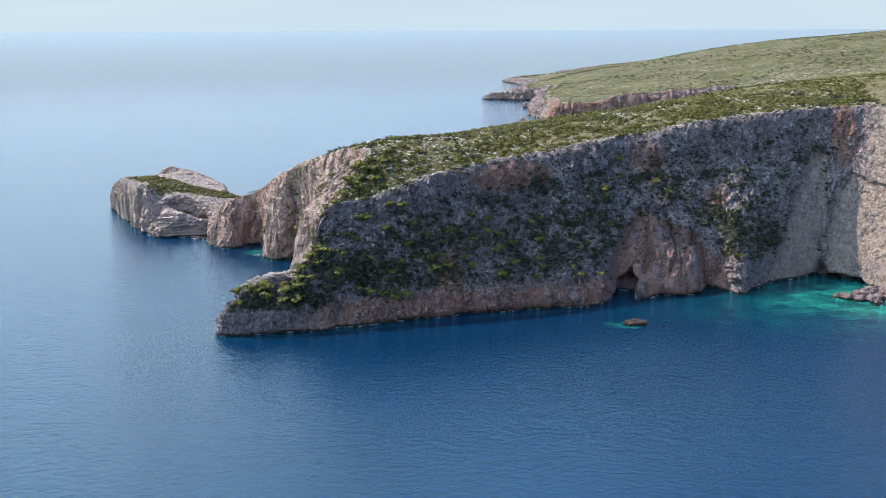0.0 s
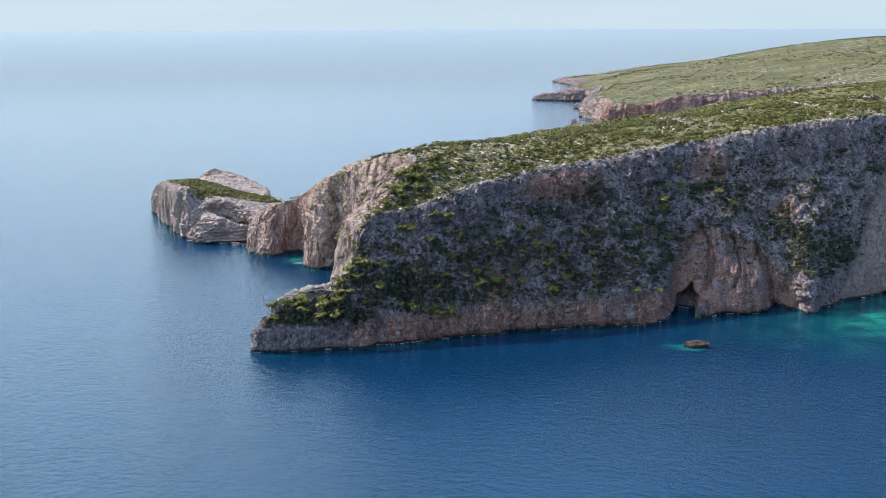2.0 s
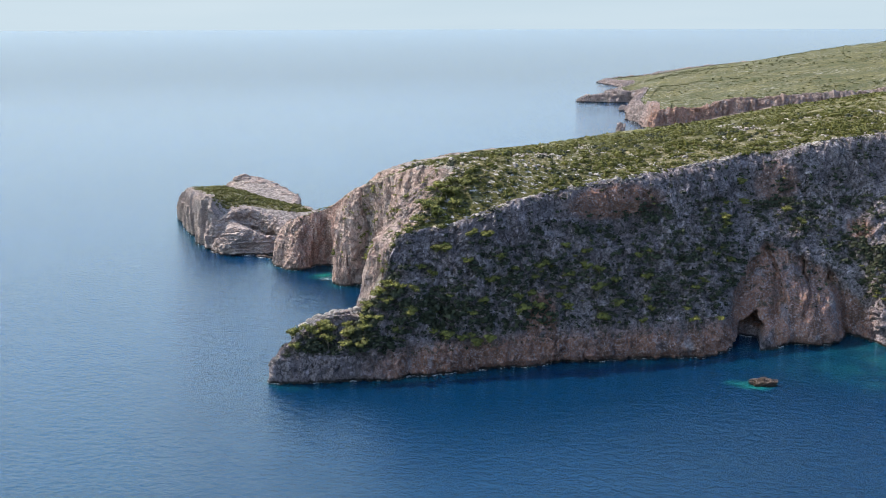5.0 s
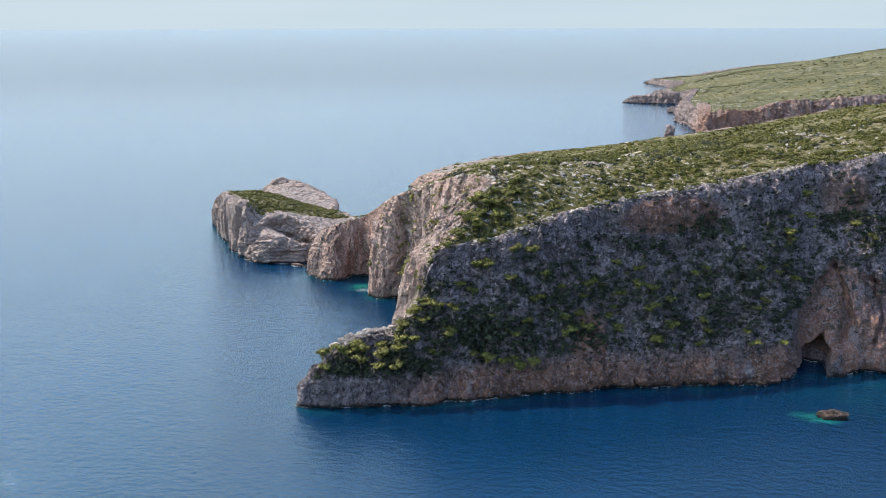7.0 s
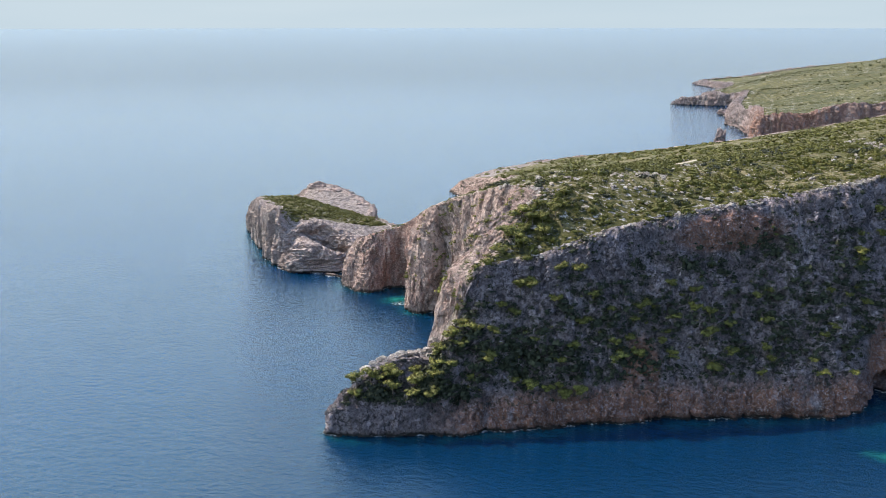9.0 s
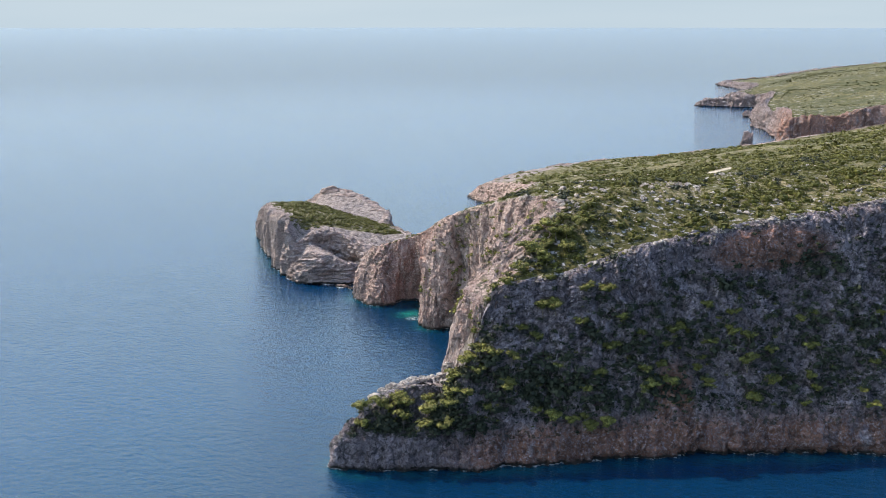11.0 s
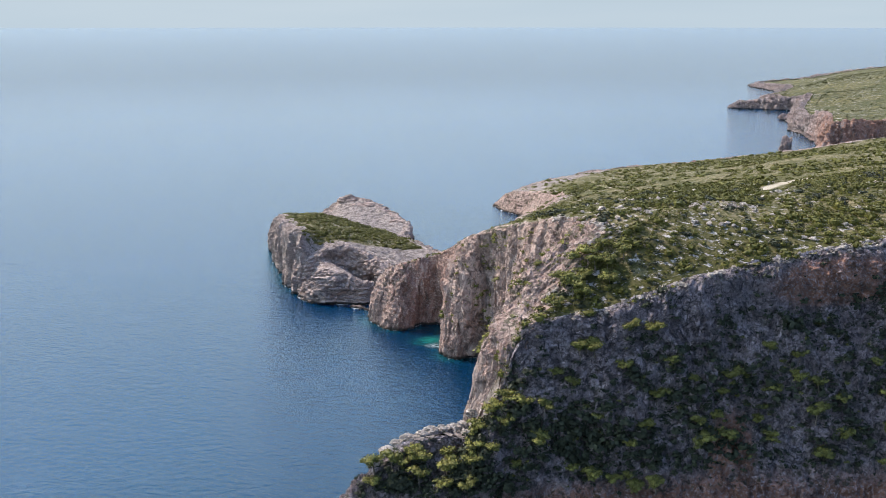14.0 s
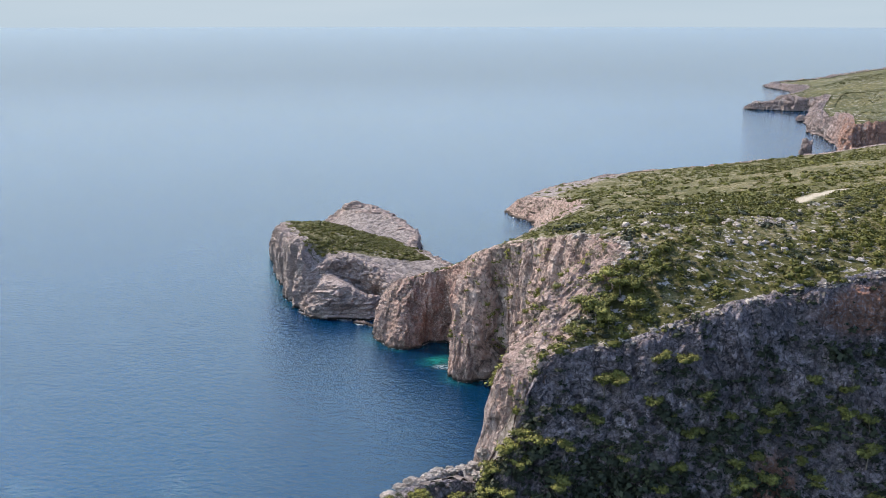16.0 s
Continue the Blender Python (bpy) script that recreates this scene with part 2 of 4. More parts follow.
def ground_material(name, scale, dark, dry, low):
    """Thin soil and dry low herbs between limestone outcrops."""
    m = Nodes(name)
    herb = m.mix(m.noise(0.05 * scale, 6, 0.6, lo=0.40, hi=0.60), dark, dry)
    herb = m.mix(m.noise(0.6 * scale, 8, 0.74, lo=0.45, hi=0.56), low, herb)
    stone = m.mix(m.noise(1.2 * scale, 5, 0.7, lo=0.35, hi=0.65), (0.24, 0.215, 0.19), (0.52, 0.47, 0.42))
    bare = m.math("MULTIPLY", m.noise(0.36 * scale, 9, 0.74, stretch=(1, 1.6, 1), lo=0.55, hi=0.59), m.attribute("stony"))
    colour = m.mix(bare, herb, stone)
    crag = m.mix(m.noise(0.5, 7, 0.68, stretch=(1, 1, 2), lo=0.36, hi=0.64), (0.12, 0.10, 0.088), (0.31, 0.26, 0.225))
    colour = m.mix(m.attribute("rocky"), colour, crag)
    colour = m.mix(m.attribute("path"), colour, (0.37, 0.32, 0.24))
    normal = m.bump(m.noise(0.9 * scale, 6, 0.7), 0.8, 1.2 / scale)
    return m.finish(colour, 0.95, normal, 0.15)


GROUND_NEAR = ground_material("dry_scrubland", 1.0, (0.090, 0.082, 0.028), (0.19, 0.155, 0.080), (0.064, 0.062, 0.018))
GROUND_FAR = ground_material("far_scrubland", 0.4, (0.070, 0.071, 0.022), (0.150, 0.128, 0.048), (0.046, 0.050, 0.018))


def leaf_material(name, dark, light):
    m = Nodes(name)
    n = m.tree.nodes.new("ShaderNodeNewGeometry")
    colour = m.mix(n.outputs["Random Per Island"], dark, light)
    colour = m.mix(m.noise(0.12, 4, 0.6, lo=0.35, hi=0.65), colour, tuple(0.62 * a + 0.3 * b for a, b in zip(dark, light)))
    m.shader.inputs["Subsurface Weight"].default_value = 0.0
    return m.finish(colour, 0.7, None, 0.25)


LEAF_SCRUB = leaf_material("scrub_leaves", (0.052, 0.054, 0.009), (0.146, 0.136, 0.022))
LEAF_FAR = leaf_material("far_scrub_leaves", (0.062, 0.066, 0.022), (0.12, 0.117, 0.037))
LEAF_PINE = leaf_material("pine_needles", (0.030, 0.036, 0.009), (0.30, 0.275, 0.06))
# cliff shrubs' shade put into this leaf colour; dark bushes on top share it
LEAF_SHADE_DARK = leaf_material("shade_dark_shrub_leaves", (0.012, 0.016, 0.009), (0.058, 0.064, 0.028))
BARK = Nodes("pine_bark")
BARK = BARK.finish(BARK.mix(BARK.noise(2.0, 5, 0.6, lo=0.3, hi=0.7), (0.10, 0.075, 0.055), (0.22, 0.18, 0.14)), 0.9)


def water_material():
    m = Nodes("sea_water")
    deep = m.mix(m.noise(0.006, 3, 0.5, lo=0.3, hi=0.7), (0.00001, 0.0168, 0.044), (0.00002, 0.0225, 0.060))
    bed = m.noise(0.09, 6, 0.62, lo=0.40, hi=0.64)
    shoal = m.mix(bed, (0.001, 0.075, 0.070), (0.012, 0.23, 0.17))
    colour = m.mix(m.attribute("shallow"), deep, shoal)
    colour = m.mix(m.math("MULTIPLY", m.attribute("foam"), m.noise(0.9, 6, 0.7, lo=0.46, hi=0.56)), colour, (0.75, 0.8, 0.8))
    swell = m.math("MULTIPLY", m.noise(0.05, 3, 0.5, stretch=(1, 2.0, 1), turn=0.45), m.attribute("chop"))
    ripple = m.math("MULTIPLY", m.noise(0.34, 5, 0.62, stretch=(0.85, 1.4, 1), turn=0.75), m.attribute("chop"))
    normal = m.bump(ripple, 1.0, 0.62, m.bump(swell, 0.4, 0.8))
    m.shader.inputs["IOR"].default_value = 1.33
    m.shader.inputs["Specular Tint"].default_value = (0.06, 0.75, 1.0, 1)
    return m.finish(colour, 0.045, normal, 0.48)


WATER = water_material()


# ---- meshes from arrays ----
def mesh_object(name, verts, faces, material, attributes=None, shade_smooth=True):
    """One mesh object from vertex and face arrays (all faces of one size)."""
    me = bpy.data.meshes.new(name)
    verts, faces = np.asarray(verts, np.float32), np.asarray(faces, np.int32)
    size = faces.shape[1]
    me.vertices.add(len(verts))
    me.vertices.foreach_set("co", verts.ravel())
    me.loops.add(faces.size)
    me.loops.foreach_set("vertex_index", faces.ravel())
    me.polygons.add(len(faces))
    me.polygons.foreach_set("loop_start", np.arange(0, faces.size, size, dtype=np.int32))
    me.polygons.foreach_set("use_smooth", np.full(len(faces), shade_smooth))
    me.update(calc_edges=True)
    me.validate()
    for key, values in (attributes or {}).items():
        me.attributes.new(key, "FLOAT", "POINT").data.foreach_set("value", np.asarray(values, np.float32))
    me.materials.append(material)
    return new(name, me)


def part(name, ob, parent, label=""):
    ob.name = name
    ob.parent = parent
    return tagged(ob, label)


def grid_faces(nu, nv):
    i = np.arange(nu - 1)[:, None] * nv + np.arange(nv - 1)[None, :]
    return np.stack([i, i + nv, i + nv + 1, i + 1], -1).reshape(-1, 4)


def curve(points, t):
    """Catmull-Rom through the points, at parameters t in stations."""
    p = np.asarray(points, float)
    n = len(p)
    k = np.clip(np.floor(t).astype(int), 0, n - 2)
    f = (t - k)[:, None]
    a, b, c, d = (p[np.clip(k + j, 0, n - 1)] for j in (-1, 0, 1, 2))
    return 0.5 * (2 * b + (c - a) * f + (2 * a - 5 * b + 4 * c - d) * f**2 + (3 * b - a - 3 * c + d) * f**3)


def inside(poly, x, y):
    poly = np.asarray(poly)
    hit = np.zeros(x.shape, bool)
    for (x0, y0), (x1, y1) in zip(poly, np.roll(poly, -1, 0)):
        cross = ((y0 > y) != (y1 > y)) & (x < (x1 - x0) * (y - y0) / (y1 - y0 + 1e-12) + x0)
        hit ^= cross
    return hit


def distance_to(poly, x, y, closed=True):
    """Distance in plan from points to the line through poly."""
    poly = np.asarray(poly, float)
    best = np.full(x.shape, 1e9)
    ends = np.roll(poly, -1, 0) if closed else poly[1:]
    for (x0, y0), (x1, y1) in zip(poly, ends):
        dx, dy = x1 - x0, y1 - y0
        k = np.clip(((x - x0) * dx + (y - y0) * dy) / (dx * dx + dy * dy + 1e-9), 0, 1)
        best = np.minimum(best, np.hypot(x - x0 - k * dx, y - y0 - k * dy))
    return best


class Heights:
    """A smooth height over the plan through given spots (x, y, z)."""

    def __init__(self, spots, soft=6.0):
        self.p = np.asarray(spots, float)
        self.soft = soft
        n = len(self.p)
        d = np.hypot(*(self.p[:, None, :2] - self.p[None, :, :2]).transpose(2, 0, 1))
        a = np.zeros((n + 3, n + 3))
        a[:n, :n] = np.sqrt(d * d + soft * soft)
        a[:n, n], a[:n, n + 1:] = 1, self.p[:, :2] / 100
        a[n:, :n] = a[:n, n:].T
        a[:n, :n] += 1e-6 * np.eye(n)
        self.w = np.linalg.solve(a, np.concatenate([self.p[:, 2], np.zeros(3)]))

    def __call__(self, x, y):
        x, y = np.asarray(x, float), np.asarray(y, float)
        flat_x, flat_y = x.ravel(), y.ravel()
        out = self.w[-3] + self.w[-2] * flat_x / 100 + self.w[-1] * flat_y / 100
        for (px, py, _), w in zip(self.p, self.w):
            out = out + w * np.sqrt((flat_x - px) ** 2 + (flat_y - py) ** 2 + self.soft**2)
        return out.reshape(x.shape)


def rise(p):
    """Small unevenness of open ground."""
    flat = p * np.array((1, 1, 0))
    return 1.1 * fbm(flat, 22, 3) + 0.5 * fbm(flat, 5, 3)


class Cliff:
    """A cliff lofted from the waterline to the rim and a few metres on to the top, broken up by noise along its face."""

    def __init__(self, name, water, rim, heights, profiles, step, rows, material, hollows=(), amount=None, warmth=None, inner=6.0,
                 closed=False, grain=(1, 1, 1), pace=None, greens=0.0, ribs=None, cover=None, strata=1.0, narrow=None, carve=None):
        water, rim = np.asarray(water, float), np.asarray(rim, float)
        if closed:
            water, rim, profiles = np.vstack([water, water[:1]]), np.vstack([rim, rim[:1]]), list(profiles) + [profiles[0]]
        n = len(water)
        fine = np.linspace(0, n - 1, (n - 1) * 40 + 1)
        run = np.maximum(*(np.r_[0, np.cumsum(np.hypot(*np.diff(curve(c, fine), axis=0).T))] for c in (water, rim[:, :2])))
        if pace is not None:
            run = np.r_[0, np.cumsum(np.diff(run) * pace(fine[1:]))]
        run = np.maximum.accumulate(run)
        nu = int(run[-1] / step) + 2
        t = np.interp(np.linspace(0, run[-1], nu), run, fine)
        w, r = curve(water, t), curve(rim[:, :2], t)
        top = heights(r[:, 0], r[:, 1])
        self.rim_line, self.stations = r, t
        shelf = np.array([[np.interp(np.linspace(0, 1, rows), np.cumsum(np.r_[0, np.hypot(*(np.diff(np.array(q), axis=0) * (0.5, 1)).T)])
                           / np.sum(np.hypot(*(np.diff(np.array(q), axis=0) * (0.5, 1)).T)), [c[j] for c in q]) for j in (0, 1)]
                          for q in profiles])
        prof = np.stack([np.stack([np.interp(t, np.arange(n), shelf[:, j, k]) for k in range(rows)], 1) for j in (0, 1)])
        out = r - w
        out /= np.maximum(np.hypot(*out.T), 1.0)[:, None]
        # the top reaches inland from the rim, also where the rim hangs out over the foot
        along = np.gradient(r, axis=0)
        along /= np.maximum(np.hypot(*along.T), 1e-6)[:, None]
        inland = np.stack([-along[:, 1], along[:, 0]], 1)
        inland *= np.sign(np.median(np.sum(inland * out, 1)))
        inland = np.where((np.sum(inland * out, 1) < 0.3)[:, None], inland, out)
        even = np.pad(inland, ((8, 8), (0, 0)), mode="edge")
        inland = np.stack([np.convolve(even[:, k], np.full(17, 1 / 17), "valid") for k in (0, 1)], 1)
        xy = w[:, None, :] + prof[0][:, :, None] * (r - w)[:, None, :]
        z = prof[1] * top[:, None]
        under = 4
        low = w[:, None, :] - out[:, None, :] * np.linspace(3, 0.3, under)[None, :, None]
        lowz = np.broadcast_to(np.linspace(-6, -0.8, under), (nu, under))
        back = max(2, int(inner / 0.8))
        s = np.linspace(0, inner, back + 1)[1:]
        reach = np.ones(nu) if narrow is None else narrow(t)
        tops = r[:, None, :] + inland[:, None, :] * s[None, :, None] * reach[:, None, None]
        topz = heights(tops[..., 0], tops[..., 1])
        xy, z = np.concatenate([low, xy, tops], 1), np.concatenate([lowz, z, topz], 1)
        g = np.concatenate([xy, z[..., None]], -1)
        nv = g.shape[1]
        # face normals
        du, dv = np.gradient(g, axis=0), np.gradient(g, axis=1)
        nrm = np.cross(du, dv)
        nrm /= np.maximum(np.linalg.norm(nrm, axis=-1), 1e-6)[..., None]
        flip = np.sign(np.sum(nrm[..., :2] * -out[:, None, :], -1) + 0.4 * nrm[..., 2])
        nrm *= np.median(flip[:, under:under + rows])
        p = g.reshape(-1, 3)
        warm = warmth(g, t) if warmth else np.full((nu, nv), 0.4)
        warm, pale, calm = warm if isinstance(warm, tuple) else (warm, 0 * warm, 0 * warm)
        size = amount(t)[:, None] * np.ones((1, nv)) if amount else np.ones((nu, nv))
        size = size * (1 - 0.7 * calm)
        fade = np.ones((nu, nv))
        fade[:, under:under + rows] = 1 - 0.4 * smooth(np.linspace(0, 1, rows), 0.82, 0.98)[None, :]
        fade[:, under + rows:] = 0.6 * np.clip(1 - s / (0.55 * inner), 0, 1)[None, :]
        warp = p + 1.2 * np.stack([fbm(p + k, 5, 2) for k in (11, 47, 83)], 1)
        small = 0.9 * ridged(p, 1.8, 2)
        rough = 3.6 * ridged(p, 13, 4, grain) + 1.3 * blocks(warp, 6.0, grain) + 0.85 * blocks(warp, 2.3, grain) + 0.5 * blocks(warp + 9, 1.15, grain)
        if ribs is not None:
            upright = np.repeat(ribs(t), nv)
            flutes = 4.0 * ridged(p, 7, 3, (1, 1, 0.10)) + 1.5 * blocks(warp, 4.0, (1, 1, 0.12)) + 0.75 * blocks(warp, 1.7, (1, 1, 0.16)) + 0.3 * blocks(warp + 9, 0.95, (1, 1, 0.35))
            rough = rough * (1 - upright) + flutes * upright
            small = small * (1 - upright) + 0.5 * ridged(p, 1.5, 2, (1, 1, 0.3)) * upright
            clefts = 1.7 * smooth(seams(warp, 6.5, (1, 1, 0.13)), 0.16, 0) + 0.8 * smooth(seams(warp + 21, 2.8, (1, 1, 0.3)), 0.2, 0)
            rough = rough - clefts * upright
            rough = rough - (1.3 * smooth(seams(warp, 5.5, (1, 1, 0.5)), 0.16, 0) + 0.6 * smooth(seams(warp + 21, 2.4, (1, 1, 0.8)), 0.2, 0)) * (1 - upright)
        ledge = p[:, 2] + 3.0 * fbm(p, 30, 2)
        breaks = np.clip(0.5 + 1.8 * fbm(p, 14, 2), 0, 1) * strata
        push = 4.5 * fbm(p, 26, 3, grain) + rough + small
        push += breaks * (1.6 * (np.abs((ledge / 6.3) % 1.0 - 0.5) - 0.25) + 1.1 * (np.abs((ledge / 1.9) % 1.0 - 0.5) - 0.25))
        push -= push.mean() + 0.5
        push = push.reshape(nu, nv) * size * fade
        flat = np.zeros(g.shape)
        for hx, hy, hz, width, tall, depth in hollows:
            across = np.hypot(g[..., 0] - hx, g[..., 1] - hy)
            dent = np.exp(-(across / width) ** 4) * np.exp(-(np.abs(g[..., 2] - hz) / tall) ** 4) * fade * depth
            flat[..., :2] += inland[:, None, :] * dent[..., None]
        if carve is not None:
            flat[..., :2] += out[:, None, :] * (carve(g, t) * fade)[..., None]
        g = g + nrm * push[..., None] + flat
        bumps = rise(g.reshape(-1, 3)).reshape(nu, nv)
        level = np.zeros((nu, nv))
        level[:, under + rows:] = 1 - np.clip(1 - s / (0.55 * inner), 0, 1)[None, :]
        g[..., 2] += bumps * level
        self.g, self.under, self.rows, self.normal, self.out = g, under, rows, nrm, out
        steep = np.clip(nrm[..., 2], 0, 1)
        green = np.clip(greens * level + greens * smooth(steep, 0.15, 0.6), 0, 1)
        warm = warm * (1 - level)
        self.object = mesh_object(name, g.reshape(-1, 3), grid_faces(nu, nv), material,
                                  {"warm": warm.ravel(), "green": green.ravel(), "pale": pale.ravel(), "stony": np.full(nu * nv, 0.9)}, False)
        if cover is not None:
            self.object.data.materials.append(cover)
            slot = np.zeros((nu - 1, nv - 1), np.int32)
            slot[:, under + rows + 1:] = 1
            self.object.data.polygons.foreach_set("material_index", slot.ravel())

    def at(self, station, v):
        """Place and normal on the face at a station and a share v of the way from water to rim."""
        i = int(np.clip(np.searchsorted(self.stations, station), 0, len(self.stations) - 1))
        j = int(np.clip(self.under + v * (self.rows - 1), 0, self.g.shape[1] - 1))
        return self.g[i, j], self.normal[i, j]


def top_ground(name, poly, heights, step, material, stony, paths=(), sink=0.3, rocky=None):
    """The open ground inside a rim."""
    poly = np.asarray(poly)
    (x0, y0), (x1, y1) = poly.min(0), poly.max(0)
    xs, ys = np.arange(x0, x1 + step, step), np.arange(y0, y1 + step, step)
    x, y = np.meshgrid(xs, ys, indexing="ij")
    ok = inside(poly, x, y)
    z = heights(x, y)
    p = np.stack([x, y, z], -1).reshape(-1, 3)
    p[:, 2] += rise(p) - sink
    crag = np.zeros(len(p)) if rocky is None else np.clip(rocky(p), 0, 1)
    p[:, 2] += crag * (1.0 * ridged(p, 9, 3) + 0.25 * blocks(p, 2.6, (1, 1, 2)))
    faces = grid_faces(*x.shape)
    faces = faces[ok.ravel()[faces].all(1)]
    used = np.unique(faces)
    index = np.zeros(len(p), int)
    index[used] = np.arange(len(used))
    p, faces, crag = p[used], index[faces], crag[used]
    path = np.zeros(len(p))
    for line, width in paths:
        edge = width * (1 + 0.5 * fbm(p, 3, 2))
        path = np.maximum(path, 1 - smooth(distance_to(line, p[:, 0], p[:, 1], False) - edge, -0.5, 0.5))
    return mesh_object(name, p, faces, material, {"stony": stony(p), "path": path,
                       "rocky": crag}, rocky is None)


# ---- the headland: waterline and rim, station by station, from the eastern cove round the spur to the northern coast ----
WATER_SOUTH = [(276, 396), (234, 414), (207, 432), (193, 453), (178, 463), (152, 450), (134, 434), (126, 443), (101, 434), (86, 424),
               (77, 428), (65, 415), (52, 411), (27, 405), (3, 400), (-20, 391), (-38, 385), (-50, 381), (-60, 378.5), (-68, 377),
               (-76, 375.5), (-84, 374.5), (-90.5, 376)]
RIM_SOUTH = [(305, 432, 86), (256, 456, 83), (230, 473, 81), (212, 485, 80.5), (190, 487, 80), (164, 483, 78), (140, 479, 76), (126, 477, 74),
             (112, 475, 72), (98, 473, 68.5), (85, 471, 68.5), (70, 462, 66), (56, 454, 64), (36, 443, 62), (16, 431, 60), (-1, 422.5, 57.5),
             (-16, 415, 53.5), (-31, 408.5, 49), (-50.5, 400, 42.5), (-56, 396, 23), (-66, 391, 20.5), (-77, 383, 18), (-84, 379, 13)]
WATER_WEST = [(-88, 383), (-77, 394), (-68, 404), (-64, 411), (-62, 418), (-60.5, 428), (-59, 441), (-60, 452), (-63, 464), (-67, 477), (-71, 490),
              (-76, 514), (-88, 503.5), (-95, 510), (-96.5, 525), (-101, 540), (-109, 539), (-119, 532), (-128, 538), (-134.5, 548), (-131, 557),
              (-115, 562), (-100, 568)]
RIM_WEST = [(-78, 386, 18.5), (-67, 396, 19.5), (-61, 402, 22), (-52.5, 403, 41.5), (-46, 411, 49), (-38, 424, 59), (-33, 434, 66), (-40, 446, 65),
            (-50, 459, 62.3), (-58, 471, 58.8), (-66, 484, 54.7), (-73, 494, 51), (-80, 502, 47.5), (-90, 516, 41), (-97, 526, 35.5), (-105.5, 543.5, 29),
            (-112, 543, 27), (-121, 544, 24), (-127, 547, 21), (-130, 550, 17), (-125, 553, 20), (-108, 553, 26), (-94, 552, 32)]
WATER_NORTH = [(-88, 580), (-80, 620), (-85, 680), (-98, 740), (-106, 778), (-116, 790), (-128, 812), (-122, 850), (-102, 922), (-60, 985),
               (0, 1025), (80, 1060), (150, 1085), (300, 1118), (420, 1132)]
RIM_NORTH = [(-75, 572, 41), (-60, 612, 44), (-66, 670, 35), (-80, 735, 24), (-90, 775, 17), (-104, 798, 13), (-117, 817, 9), (-106, 850, 10),
             (-88, 908, 7), (-50, 965, 7), (5, 1002, 8), (90, 1035, 16), (170, 1055, 28), (320, 1085, 46), (440, 1105, 56)]
# open ground: the top, falling away to the north, and the hills behind
TOP = [(-25, 440, 68), (-9, 446, 68.5), (-20, 425, 61), (-30, 418, 55), (22, 538, 63), (5, 500, 64.5), (50, 500, 70), (100, 520, 74), (160, 540, 81),
       (-30, 560, 53), (-30, 600, 48.5), (5, 600, 54), (32, 600, 58.5), (90, 600, 67), (124, 600, 71), (184, 600, 80), (0, 700, 43), (60, 700, 53.5),
       (105, 700, 58.5), (145, 700, 63), (215, 700, 76.5), (0, 800, 31), (120, 800, 49), (246, 800, 70), (0, 900, 18), (110, 900, 34), (276, 900, 64)]
HILLS = [(307, 1000, 58), (420, 1000, 68), (440, 1160, 58), (134, 1165, 25), (173, 1165, 30), (205, 1170, 37), (240, 1175, 40), (302, 1185, 44.5),
         (370, 1195, 49), (180, 1350, 22), (300, 1400, 40), (455, 1300, 62), (525, 1500, 70), (160, 1660, 12), (253, 1800, 36), (330, 1800, 47),
         (300, 2000, 31), (388, 2000, 43), (465, 2000, 59), (565, 2000, 77), (687, 2000, 90), (776, 2000, 96), (872, 2000, 106),
         (1000, 2300, 96), (1200, 2000, 128), (700, 1500, 88), (900, 1400, 105), (650, 900, 95), (200, 2250, 8)]

land = Heights(RIM_SOUTH + RIM_WEST + RIM_NORTH + TOP + HILLS, 3.0)

SLOPE = [(0, 0), (0.07, 0.15), (0.15, 0.19), (0.60, 0.63), (0.80, 0.78), (0.93, 0.97), (1, 1)]
SPUR = [(0, 0), (0.06, 0.46), (0.18, 0.54), (0.6, 0.78), (0.85, 0.95), (0.95, 0.98), (1, 1)]
SCAR = [(0, 0), (0.10, 0.20), (0.30, 0.38), (0.62, 0.60), (0.84, 0.74), (0.95, 0.97), (1, 1)]
WALL = [(0, 0), (0.16, 0.20), (0.30, 0.45), (0.55, 0.70), (0.80, 0.90), (0.92, 0.97), (1, 1)]
SLAB = [(0, 0), (0.10, 0.20), (0.45, 0.55), (0.80, 0.90), (0.93, 0.985), (1, 1)]
profiles = [SLAB] * 4 + [SCAR] * 7 + [SLOPE] * 8 + [SPUR] * 7 + [WALL] * (len(WATER_WEST) + len(WATER_NORTH) - 3)

CAVE = [(0, 0), (0.10, 0.06), (0.35, 0.20), (0.80, 0.31), (0.9, 0.5), (0.97, 0.9), (1, 1)]
profiles[len(WATER_SOUTH) + 11] = CAVE
# upright sunlit buttress that carries the west end of the ridge
profiles[len(WATER_SOUTH) + 3] = [(0, 0), (0.03, 0.5), (0.12, 0.86), (0.35, 0.95), (0.8, 0.99), (1, 1)]
profiles[len(WATER_SOUTH) + 4] = [(0, 0), (0.03, 0.5), (0.12, 0.85), (0.32, 0.94), (0.8, 0.99), (1, 1)]
profiles[len(WATER_SOUTH) + 5] = [(0, 0), (0.03, 0.42), (0.08, 0.72), (0.18, 0.84), (0.36, 0.93), (1, 1)]
profiles[len(WATER_SOUTH) + 6] = [(0, 0), (0.04, 0.40), (0.10, 0.64), (0.26, 0.78), (0.55, 0.91), (1, 1)]
profiles[len(WATER_SOUTH) + 7] = [(0, 0), (0.08, 0.36), (0.25, 0.62), (0.50, 0.80), (0.8, 0.95), (1, 1)]
